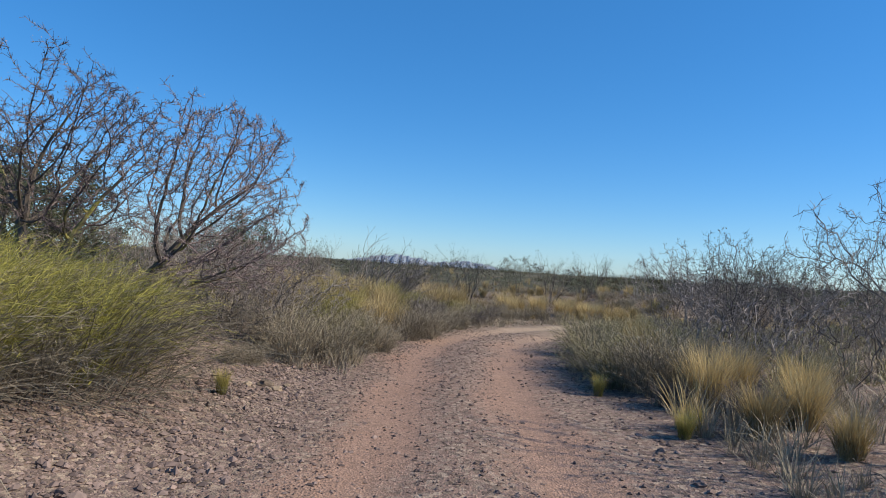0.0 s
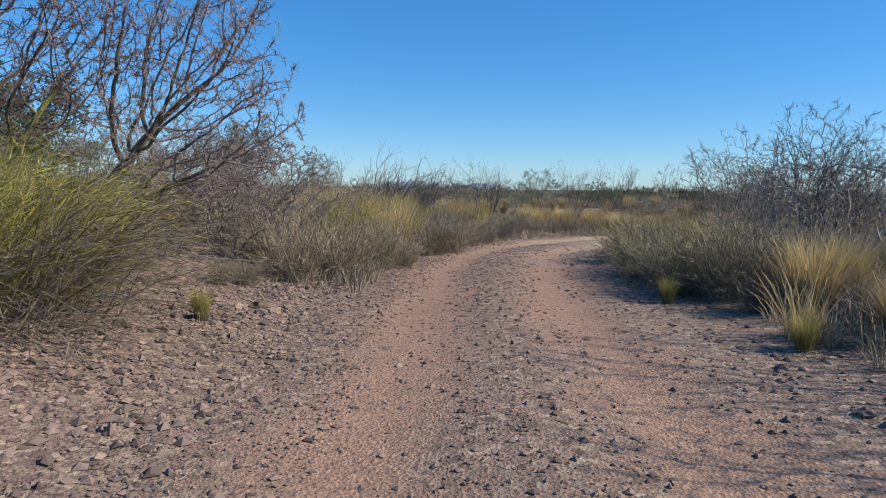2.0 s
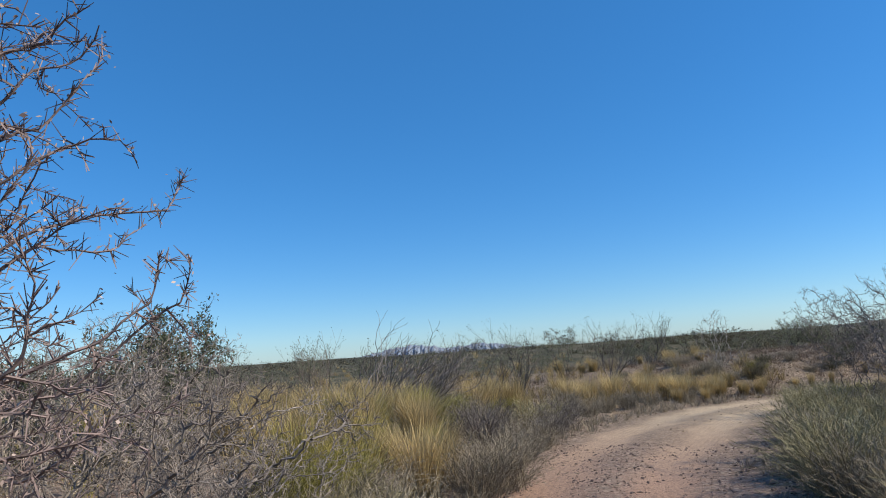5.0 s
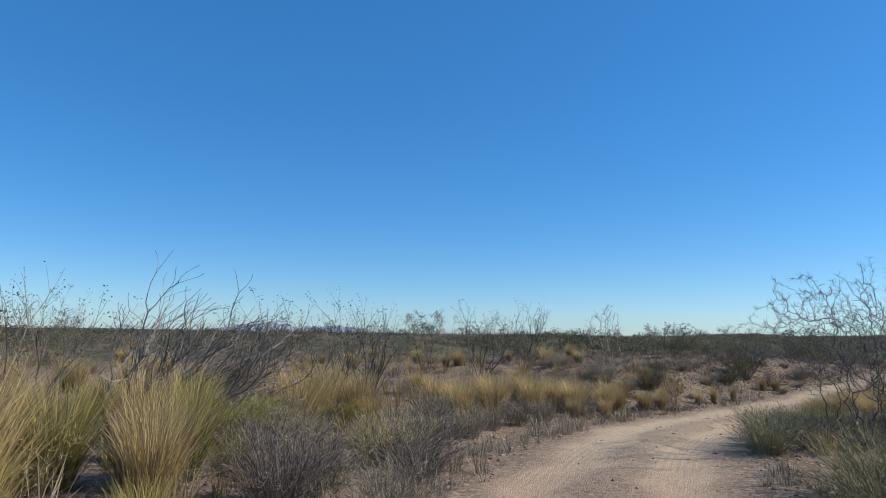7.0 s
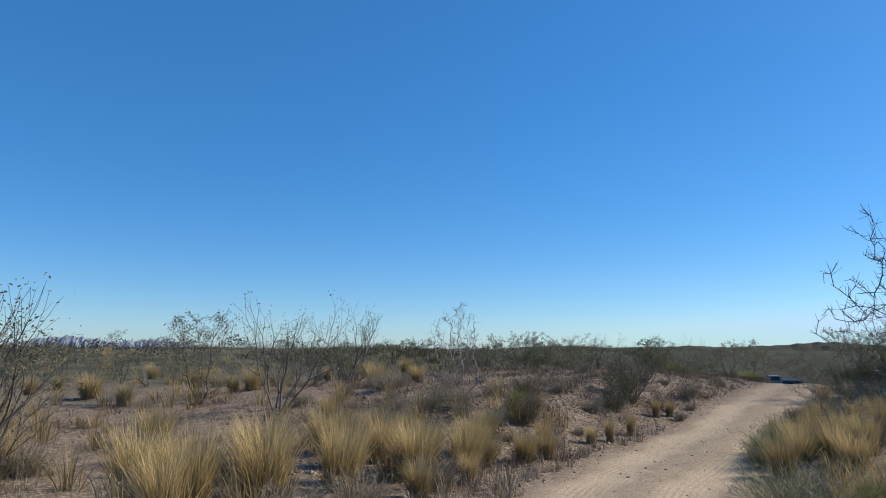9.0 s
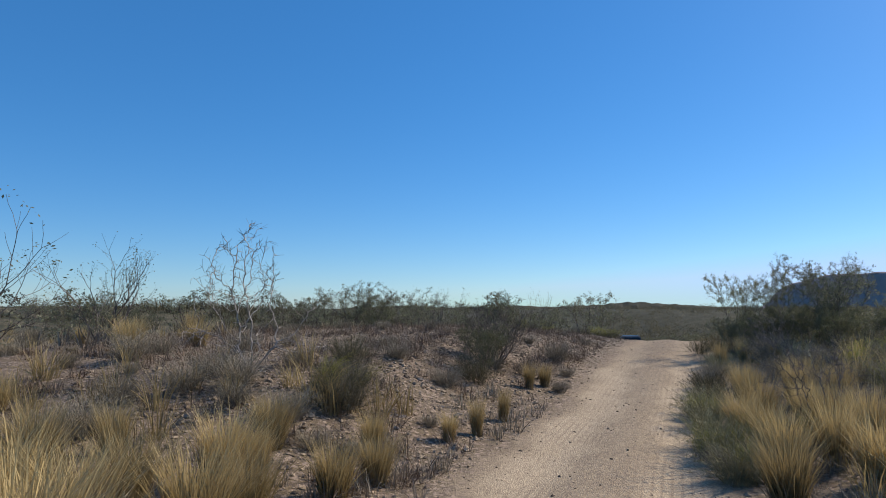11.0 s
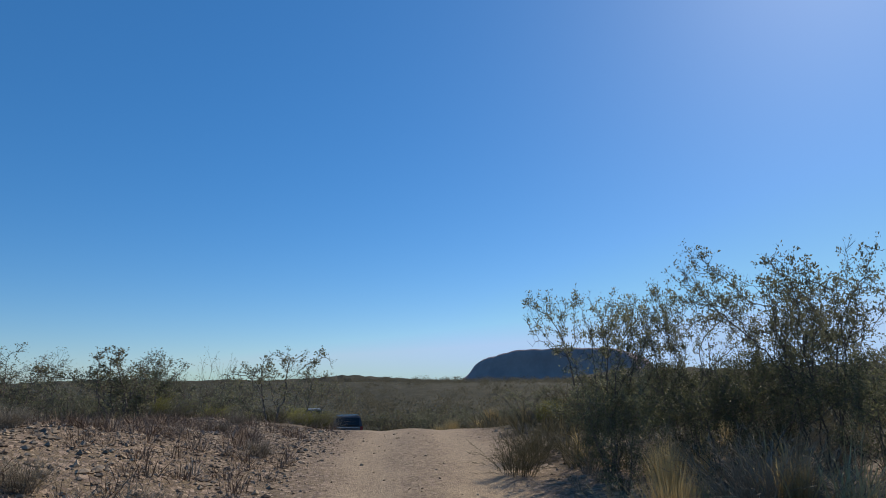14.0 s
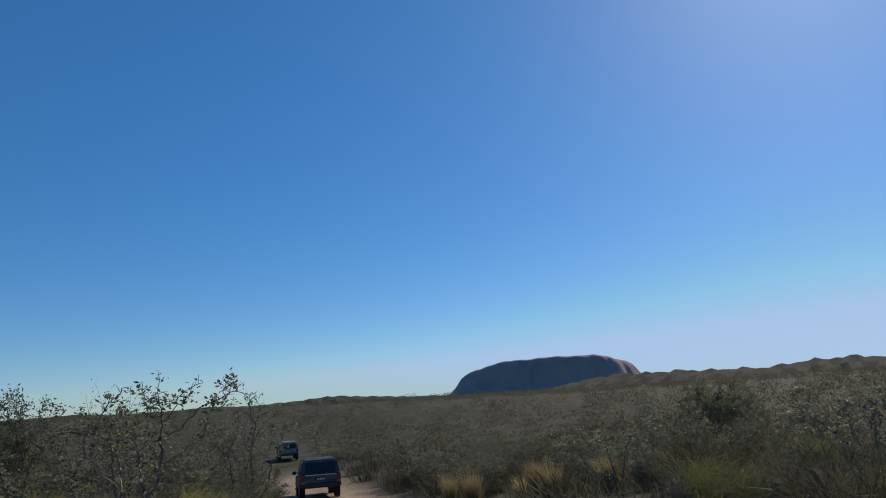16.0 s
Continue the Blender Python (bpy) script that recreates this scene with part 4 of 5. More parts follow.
put("gold", 3.5, 28.9, 1.05, wide=1.3)
put("gold", 4.4, 29.2, 1.1, wide=1.3)
put("gold", 3.0, 29.6, 1.1, wide=1.2)
put("gold", 4.7, 30.6, 1.1, wide=1.3)
put("gold", 6.4, 29.1, 0.6, wide=1.2)
put("creosote", 4.9, 41.9, 2.6)
put("tall", 6.6, 39.1, 2.8, wide=1.2)
put("tall", 10.6, 45.6, 2.6, wide=1.3)
put("tall", -5.4, 28.0, 2.3)
put("tall", -8.0, 27.4, 2.4)
put("creosote", -6.8, 33.0, 2.0)
put("gold", -6.0, 28.0, 1.2, wide=1.1)
put("verge_bare", 11.3, 24.3, 3.4, 1, 200, wide=0.85)
put("verge_bare", 8.7, 22.8, 2.7, 2, 160)
put("verge_bare", 9.7, 23.4, 2.5, 0)
put("thin_creosote", 12.2, 23.2, 2.8)
put("sage_sub", 7.4, 23.2, 0.8, wide=1.2)
put("sage_sub", 8.2, 24.3, 0.8, wide=1.3)
put("sage_sub", 9.0, 25.3, 0.75, wide=1.3)
put("sage_sub", 9.8, 26.3, 0.7, wide=1.3)
put("broom", 9.0, 23.9, 0.9)
put("broom", 10.2, 25.4, 0.85)
put("sage_sub", 10.8, 27.0, 0.7, wide=1.3)
# the stony knoll
put("dead_tree", 11.1, 37.0, 2.35, 0, -35, wide=1.1)
put("gold", 5.5, 29.8, 1.05, wide=1.2)
put("gold", 5.9, 30.5, 0.95, wide=1.1)
put("gold", 6.9, 30.5, 1.0, wide=1.35)
put("gold", 6.2, 31.8, 1.1, wide=1.1)
put("gold", 7.3, 31.2, 0.9, wide=1.35)
put("gold", 8.1, 31.1, 0.9, wide=1.35)
put("gold", 7.7, 30.2, 0.55, wide=1.2)
put("gold", 8.8, 32.3, 0.85, wide=1.35)
put("gold", 8.2, 33.9, 0.65, wide=1.2)
put("gold", 9.7, 33.2, 0.7, wide=1.3)
put("gold", 9.6, 31.6, 0.65, wide=1.35)
put("gold", 10.3, 31.9, 0.6, wide=1.35)
put("gold", 12.9, 33.2, 0.65, wide=0.7)
put("gold", 14.0, 33.8, 0.6, wide=0.7)
put("gold", 12.2, 33.0, 0.45)
put("gold", 7.9, 32.2, 0.8, wide=1.4)
put("gold", 8.7, 31.5, 0.7, wide=1.4)
put("gold", 7.0, 32.2, 0.9, wide=1.4)
put("gold", 9.2, 32.5, 0.6, wide=1.3)
put("gold", 6.4, 33.4, 1.0, wide=1.4)
put("gold", 7.4, 33.6, 0.8, wide=1.4)
put("gold", 10.9, 32.9, 0.55, wide=1.2)
put("olive_sub", 11.1, 34.0, 0.8)
put("broom", 11.5, 34.7, 0.75)
put("olive_sub", 12.3, 35.8, 0.65, wide=1.1)
put("sub", 10.2, 33.8, 0.5, wide=1.2)
put("low_creosote", 15.6, 36.1, 0.85, wide=0.9)
put("olive_sub", 15.0, 35.6, 0.6, wide=1.3)
put("low_creosote", 16.6, 36.9, 0.95, wide=0.8)
put("dark_bare", 16.75, 37.0, 1.2, 0, wide=1.0)
put("dark_bare", 17.35, 36.3, 0.55, 1, wide=1.5)
put("gold", 16.4, 35.5, 0.6, wide=0.8)
put("gold", 17.1, 35.7, 0.55)
put("sub", 19.9, 37.8, 0.65, wide=1.1)
put("sub", 17.0, 35.2, 0.3, wide=1.4)
put("sub", 18.6, 36.4, 0.28, wide=1.4)
put("sub", 21.0, 38.6, 0.32, wide=1.3)
put("creosote", 22.0, 49.8, 2.1, wide=1.2)
put("creosote", 20.6, 49.4, 2.0, wide=1.2)
put("creosote", 23.2, 51.2, 2.0, wide=1.2)
put("low_creosote", 21.4, 49.2, 1.2)
put("creosote", 24.7, 59.1, 2.7, wide=1.2)
put("thin_creosote", 32.1, 59.5, 3.2, wide=1.2)
put("tall", 37.1, 54.8, 3.6, wide=1.2)
put("creosote", 36.5, 56.8, 3.7)
put("green_tree", 36.1, 56.6, 3.2, 0, wide=0.9)
put("creosote", 39.4, 51.5, 3.3)
put("tall", 34.3, 61.2, 3.4, wide=1.2)
put("thin_creosote", 33.4, 62.4, 3.0, wide=1.3)
put("creosote", 31.2, 60.4, 2.6)
# the verge below the big bushes
put("verge_bare", 15.8, 29.7, 1.75, 2, wide=0.9)
put("sage_sub", 15.0, 30.7, 0.6, wide=1.2)
put("sage_sub", 14.3, 30.1, 0.6, wide=1.2)
put("sage_sub", 13.5, 29.6, 0.55, wide=1.2)
put("sage_sub", 16.2, 31.5, 0.6, wide=1.2)
put("broom", 15.4, 30.0, 0.7)
put("sage_sub", 17.2, 32.1, 0.6, wide=1.2)
put("gold", 14.2, 29.4, 0.85, wide=1.3)
put("gold", 15.2, 30.1, 0.8, wide=1.3)
put("gold", 16.0, 30.8, 0.75, wide=1.3)
put("gold", 16.9, 31.0, 0.85, wide=1.3)
put("gold", 13.1, 28.9, 0.8, wide=1.3)
put("broom", 14.5, 30.3, 0.6)
put("broom", 16.7, 31.8, 0.55)
put("broom", 13.8, 29.7, 0.55)
put("olive_sub", 18.0, 32.4, 0.55, wide=1.3)
put("olive_sub", 19.0, 33.0, 0.55, wide=1.3)
put("gold", 17.8, 31.6, 0.95)
put("gold", 18.4, 31.1, 0.9)
put("gold", 17.9, 30.2, 0.9)
put("gold", 16.5, 30.1, 0.8)
put("gold", 19.2, 32.5, 0.7)
put("gold", 15.6, 29.0, 0.9)
put("gold", 14.8, 29.1, 0.9)
put("gold", 22.2, 34.5, 0.85, wide=0.7)
put("gold", 23.9, 34.8, 0.8, wide=0.7)
put("gold", 23.4, 33.7, 0.6, wide=0.8)
put("sub", 19.7, 33.5, 0.5, wide=1.2)
put("sub", 20.8, 33.9, 0.5, wide=1.2)
put("sage_sub", 21.6, 34.2, 0.6, wide=1.2)
put("sub", 20.2, 32.9, 0.6, wide=1.2)
put("sage_sub", 22.8, 34.9, 0.55, wide=1.2)
put("near_creosote", 26.0, 35.9, 2.35, 0, 30, wide=0.75)
put("near_creosote", 26.5, 34.9, 2.45, 1, wide=0.7)
put("near_creosote", 27.55, 33.7, 2.45, 2, wide=0.9)
put("near_creosote", 26.0, 33.35, 2.65, 3, wide=0.78)
put("near_creosote", 27.2, 31.7, 1.8, 2, 140)
put("low_creosote", 24.7, 35.4, 1.1, wide=0.9)
put("low_creosote", 25.3, 34.4, 1.2)
put("low_creosote", 26.3, 34.0, 1.25)
put("low_creosote", 26.4, 35.9, 1.15)
put("low_creosote", 25.4, 32.8, 1.2)
put("low_creosote", 27.3, 35.0, 1.3)
put("low_creosote", 28.1, 33.9, 1.35)
put("low_creosote", 26.9, 32.2, 1.3)
put("low_creosote", 29.4, 36.0, 1.3)
put("olive_sub", 25.6, 37.0, 0.6, wide=1.3)
put("olive_sub", 27.0, 37.3, 0.6, wide=1.3)
put("creosote", 38.6, 32.9, 3.3)
put("creosote", 40.4, 31.6, 2.8)
put("creosote", 33.5, 30.6, 2.2)
put("green_tree", 56.4, 40.6, 4.4, 0)
put("green_tree", 58.6, 40.9, 3.7, 1)


# ---- scrub by stretches of the plan ----
def clear_of_track(x, y, keep):
    d, s, _ = track_at([x], [y])
    return abs(d[0]) > keep


def along(key, count, s_range, d_range, h_range, seed, wide=1.0):
    """Plants strewn beside the track: way along it, distance from its middle (left positive)."""
    rng = np.random.default_rng(seed)
    for _ in range(count):
        s, d = rng.uniform(*s_range), rng.uniform(*d_range)
        i = int(np.argmin(np.abs(LINE_S - s)))
        x, y = LINE[i, 0] - LINE_T[i, 1] * d, LINE[i, 1] + LINE_T[i, 0] * d
        if clear_of_track(x, y, 1.9):
            put(key, float(x), float(y), rng.uniform(*h_range), wide=wide * rng.uniform(0.85, 1.2))


along("broom", 12, (4, 7.9), (3.5, 5.4), (1.25, 1.6), 1, 1.05)
along("broom", 9, (1.5, 9), (4.8, 8.5), (1.6, 2.0), 2, 1.05)
along("sub", 5, (14, 22.1), (3.0, 7), (0.5, 0.9), 4, 1.2)
along("sage_sub", 3, (14, 22.1), (2.6, 6), (0.6, 0.9), 46, 1.2)
along("gold", 6, (16, 23.3), (4.5, 9), (0.9, 1.4), 5, 1.15)
along("green_grass", 3, (15, 21.3), (4, 7), (1.0, 1.4), 6, 1.2)
along("broom", 5, (13, 23.3), (5, 10), (0.9, 1.3), 7, 1.2)
along("sage_sub", 14, (8.5, 22.1), (-6, -2.2), (0.6, 1.0), 10, 1.2)
along("far_bare", 14, (9, 23.3), (-10, -4), (1.2, 2.1), 11)
along("gold", 7, (22.6, 35.2), (3.0, 9), (0.6, 1.0), 12, 1.2)
along("sub", 30, (22.1, 39.2), (2.4, 10), (0.35, 0.7), 13, 1.2)
along("gold", 26, (20.6, 31.2), (8, 16), (0.7, 1.05), 14, 1.3)
along("gold", 6, (29.2, 47.2), (-4.6, -2.6), (0.6, 1.0), 15, 1.3)
along("sub", 26, (25.2, 49.2), (-6, -2.5), (0.45, 0.85), 16, 1.2)
along("broom", 5, (29.2, 47.2), (-6.5, -3.6), (0.7, 1.1), 30, 1.2)
along("far_creosote", 14, (29.2, 43.2), (-14, -6), (1.3, 2.0), 17, 1.2)
along("sub", 46, (33.2, 57.2), (2.4, 14), (0.18, 0.42), 18, 1.3)
along("gold", 5, (56.2, 73.2), (-8, -2.4), (0.5, 0.8), 19, 1.0)
along("far_creosote", 30, (60.2, 81.2), (-16, -3.0), (0.9, 1.5), 32, 1.4)
along("olive_sub", 66, (52.2, 87.2), (-16, -2.6), (0.6, 1.1), 36, 1.6)
along("olive_sub", 50, (62.2, 87.2), (2.4, 16), (0.6, 1.1), 37, 1.6)
along("broom", 8, (53.2, 69.2), (-7, -2.6), (0.6, 0.9), 33, 1.2)
along("far_creosote", 18, (61.2, 79.2), (3, 12), (0.9, 1.7), 34, 1.4)
along("broom", 8, (58.2, 69.2), (2.6, 9), (0.6, 1.0), 35, 1.2)
along("far_creosote", 18, (39.2, 57.2), (10, 24), (1.0, 1.7), 20, 1.2)
along("far_creosote", 46, (59.2, 105.2), (3.5, 26), (1.2, 2.1), 21, 1.2)
along("far_creosote", 60, (57.2, 110.2), (-28, -3.6), (1.2, 2.1), 22, 1.3)
along("far_bare", 18, (59.2, 95.2), (-20, -3), (1.0, 1.7), 23)
along("far_creosote", 30, (18, 45.2), (16, 50), (1.0, 1.8), 24, 1.2)
along("sub", 30, (10, 45.2), (8, 26), (0.4, 0.9), 25, 1.2)
along("gold", 36, (14, 45.2), (10, 30), (0.6, 1.0), 26, 1.3)
along("far_creosote", 26, (-4, 25.2), (-45, -9), (1.3, 2.1), 27, 1.2)
along("far_bare", 5, (2, 21.3), (9, 24), (1.2, 1.9), 28)
along("thin_creosote", 14, (19.6, 55.2), (20, 60), (1.4, 2.2), 29)


along("green_tree", 8, (65.2, 91.2), (3.6, 14), (1.3, 2.0), 40, 1.2)
along("creosote", 8, (61.2, 85.2), (3.0, 12), (1.4, 2.2), 44, 1.2)
along("green_tree", 8, (65.2, 91.2), (-14, -3.6), (1.2, 1.8), 41, 1.2)
along("creosote", 8, (64.2, 85.2), (-12, -3.2), (1.3, 1.9), 45, 1.2)
along("olive_sub", 26, (60.2, 66.2), (3.0, 12), (0.4, 0.7), 42, 1.6)
along("gold", 7, (61.2, 79.2), (-7, -2.4), (0.7, 1.1), 43, 0.9)


# ---- low cover: past counting ----
def cover(name, label, count, s_range, d_range, h_range, blades, spread, material, seed, wide=0.006, foot=0.2, droop=0.5, edge=1.85):
    """Small tufts and twiggy clumps between the shrubs, joined."""
    rng = np.random.default_rng(seed)
    s, d = rng.uniform(*s_range, count), rng.uniform(*d_range, count)
    x = np.interp(s, LINE_S, LINE[:, 0]) - np.interp(s, LINE_S, LINE_T[:, 1]) * d
    y = np.interp(s, LINE_S, LINE[:, 1]) + np.interp(s, LINE_S, LINE_T[:, 0]) * d
    patch = np.sin(x * 0.9 + seed) * np.sin(y * 0.8 + 2.0 * seed) + rng.normal(0, 0.5, count) > -0.25
    dd, _, _ = track_at(x, y)
    ok = patch & (np.abs(dd) > edge)
    x, y = x[ok], y[ok]
    z, n = heights(x, y), int(ok.sum())
    h = rng.uniform(*h_range, n)
    v, f, _ = strands(rng, n * blades, foot, spread, 0.45, 1.05, droop, wide)
    k = np.repeat(np.arange(n), blades * 7)
    v = v * h[k][:, None] + np.stack([x, y, z], 1)[k]
    return tagged(mesh_object(name, v, f, material), label, "ground cover", kind="stuff")


cover("low_scrub", "grey-brown dry twigs covering the bank", 200, (5, 29.2), (3.6, 12), (0.25, 0.6), 46, 0.6, M_DRY, 1)
cover("low_scrub", "olive twiggy undergrowth beside the track", 120, (7, 29.2), (3.6, 12), (0.35, 0.75), 46, 0.5, M_SUB, 2)
cover("low_grass", "golden dry grass between the shrubs", 330, (13, 37.2), (3.0, 16), (0.45, 0.85), 54, 0.36, M_GOLD, 3)
cover("low_grass", "green-yellow grass between the shrubs", 110, (6, 25.2), (4.5, 12), (0.4, 0.8), 50, 0.42, M_GRASS_GREEN, 4)
# Added twigs that stand in for the shade between the golden tufts.
cover("low_scrub", "dry twigs added in place of the shade round the grass tufts", 260, (4, 9), (-7.5, -2.5), (0.25, 0.6), 46, 0.6, M_SUB, 41)
cover("low_scrub", "grey-brown dry twigs beside the track", 420, (7, 35.2), (-10, -2.3), (0.3, 0.7), 46, 0.55, M_DRY, 5)
cover("low_scrub", "olive twiggy undergrowth beside the track", 420, (8, 51.2), (-9, -2.4), (0.4, 0.85), 46, 0.5, M_SAGE, 6)
cover("low_grass", "golden dry grass beside the track", 130, (7, 51.2), (-5, -2.4), (0.4, 0.8), 54, 0.36, M_GOLD, 7)
cover("low_scrub", "low dry tufts along the edge of the track", 260, (9, 39.2), (1.5, 2.6), (0.14, 0.36), 40, 0.6, M_DRY, 21, 0.008, 0.3, 0.5, 1.5)
cover("low_scrub", "low olive tufts along the edge of the track", 120, (9, 39.2), (1.6, 2.8), (0.2, 0.5), 40, 0.5, M_SUB, 22, 0.008, 0.3, 0.5, 1.6)
cover("low_scrub", "low dry tufts along the edge of the track", 320, (9, 55.2), (-2.6, -1.7), (0.14, 0.36), 40, 0.6, M_DRY, 23, 0.008, 0.3, 0.5, 1.7)
cover("low_tufts", "small russet-brown dry tufts on the stony knoll", 2600, (30.2, 59.2), (1.9, 15), (0.14, 0.36), 50, 1.0, M_RUSSET, 8, 0.011, 0.55, 0.7)
cover("low_tufts", "small grey dry tufts on the stony knoll", 420, (25.2, 61.2), (2.2, 26), (0.12, 0.32), 34, 0.7, M_DRY, 9, 0.013, 0.4)
cover("low_scrub", "dark olive undergrowth in the hollow", 1500, (52.2, 115.2), (-40, -2.4), (0.6, 1.2), 36, 0.7, M_OLIVE, 10, 0.016, 0.5)
cover("low_scrub", "dark olive undergrowth in the hollow", 1500, (61.2, 115.2), (2.6, 40), (0.6, 1.2), 36, 0.7, M_OLIVE, 11, 0.016, 0.5)
cover("low_scrub", "dark olive undergrowth on the crest", 260, (49.2, 62.2), (-9, -1.9), (0.25, 0.7), 60, 0.8, M_OLIVE, 31, 0.009, 0.5, 0.5, 1.8)
cover("low_scrub", "dark olive undergrowth on the crest", 300, (58.7, 67.2), (2.4, 13), (0.25, 0.65), 60, 0.8, M_OLIVE, 32, 0.009, 0.5, 0.5, 1.9)
cover("low_scrub", "grey scrub over the plain", 700, (10, 55.2), (12, 60), (0.4, 0.9), 28, 0.6, M_DRY, 12, 0.013)
cover("low_grass", "pale grass over the plain", 500, (10, 55.2), (12, 60), (0.4, 0.8), 36, 0.4, M_GOLD, 13, 0.012)
cover("low_scrub", "grey scrub over the plain", 700, (-4, 55.2), (-45, -9), (0.5, 1.0), 28, 0.6, M_SUB, 14, 0.012)


# ---- far scrub: past counting ----
def far_scrub(name, label, count, lo, hi, size, bits, material, seed, tall, sector=(-60, 150)):
    rng = np.random.default_rng(seed)
    a = rng.uniform(radians(sector[0]), radians(sector[1]), count * 2)
    r = lo * (hi / lo) ** rng.uniform(0, 1, count * 2) ** 0.8
    x, y = 16 + r * np.sin(a), 30 + r * np.cos(a)
    d, s, _ = track_at(x, y)
    ok = np.abs(d) > 4.5
    x, y = x[ok][:count], y[ok][:count]
    z = heights(x, y)
    n = len(x)
    h = size * rng.uniform(0.5, 1.25, n)
    th, ph = rng.uniform(0, 2 * np.pi, (n, bits)), np.arccos(rng.uniform(0.0, 1.0, (n, bits)))
    rr = rng.uniform(0.35, 1.0, (n, bits)) ** 0.6
    c = np.stack([x[:, None] + h[:, None] * 0.75 * rr * np.sin(ph) * np.cos(th), y[:, None] + h[:, None] * 0.75 * rr * np.sin(ph) * np.sin(th),
                  z[:, None] + h[:, None] * (0.12 + tall * rr * np.cos(ph) + 0.15 * rng.uniform(0, 1, (n, bits)))], 2).reshape(-1, 3)
    verts, faces = flakes(rng, c, 1.0, 1.5)
    k = np.repeat(np.repeat(h, bits) * 0.085, 4)[:, None]
    verts = np.repeat(c, 4, 0) + (verts - np.repeat(c, 4, 0)) * k
    return tagged(mesh_object(name, verts, faces, material), label, "scrub", kind="stuff")


far_scrub("far_scrub", "olive and grey desert scrub scattered over the plain", 1300, 45, 420, 1.3, 56, M_FAR, 1, 0.75, (-60, 34))
far_scrub("far_scrub", "dense dark olive scrub filling the valley", 4300, 42, 400, 1.7, 64, M_FAR, 2, 0.75, (34, 125))
far_scrub("far_grass", "pale dry grass scattered over the plain", 900, 45, 200, 0.7, 36, M_FAR_GRASS, 3, 1.0)


# ---- stones ----
def stone_mesh(rng, detail=1):
    bm = bmesh.new()
    bmesh.ops.create_icosphere(bm, subdivisions=detail, radius=1.0)
    squash = Vector((1.0, rng.uniform(0.6, 0.9), rng.uniform(0.45, 0.7)))
    for v in bm.verts:
        k = 1 + rng.normal() * 0.14
        v.co = Vector((v.co.x * squash.x * k, v.co.y * squash.y * k, v.co.z * squash.z * k))
    me = bpy.data.meshes.new("stone")
    bm.to_mesh(me)
    bm.free()
    return me


def stones():
    rng = np.random.default_rng(9)
    sets = []
    for mat in (M_STONE, M_STONE_PALE):
        protos = [stone_mesh(rng, 2 if k < 3 else 1) for k in range(6)]
        for p in protos:
            p.materials.append(mat)
        sets.append(protos)
    for x, y, size in ((-1.95, 7.9, 0.105), (-1.78, 7.78, 0.07), (-2.1, 7.72, 0.06), (-1.72, 8.05, 0.05), (-1.86, 7.7, 0.045)):
        ob = new("stone", sets[1][int(rng.integers(0, 3))])
        ob.matrix_world = pose(x, y, ground(x, y) + size * 0.2, 0, 0, rng.uniform(0, 360)) @ Matrix.Diagonal((size, size, size, 1))
        tagged(ob, "pale weathered rock at the foot of the bank", "stone", "loose stones")
    made = 0
    while made < 280:
        s = rng.uniform(3.5, 55)
        side = 1 if rng.uniform() < 0.72 else -1
        d = side * (1.75 + abs(rng.normal()) * (2.6 if side > 0 else 1.0))
        i = int(np.argmin(np.abs(LINE_S - s)))
        x, y = float(LINE[i, 0] - LINE_T[i, 1] * d), float(LINE[i, 1] + LINE_T[i, 0] * d)
        size = 0.025 + 0.04 * rng.uniform() ** 2.5 + (0.03 if rng.uniform() < 0.06 else 0)
        size *= 0.6 if s > 24 else 1.0
        ob = new("stone", sets[1 if s > 24 else 0][int(rng.integers(0, 6))])
        ob.matrix_world = pose(x, y, ground(x, y) + size * 0.18, *(rng.uniform(-12, 12, 2)), rng.uniform(0, 360)) @ Matrix.Diagonal((size, size, size, 1))
        tagged(ob, "angular pale stone on the knoll" if s > 24 else "angular reddish stone beside the track", "stone", "loose stones")
        made += 1


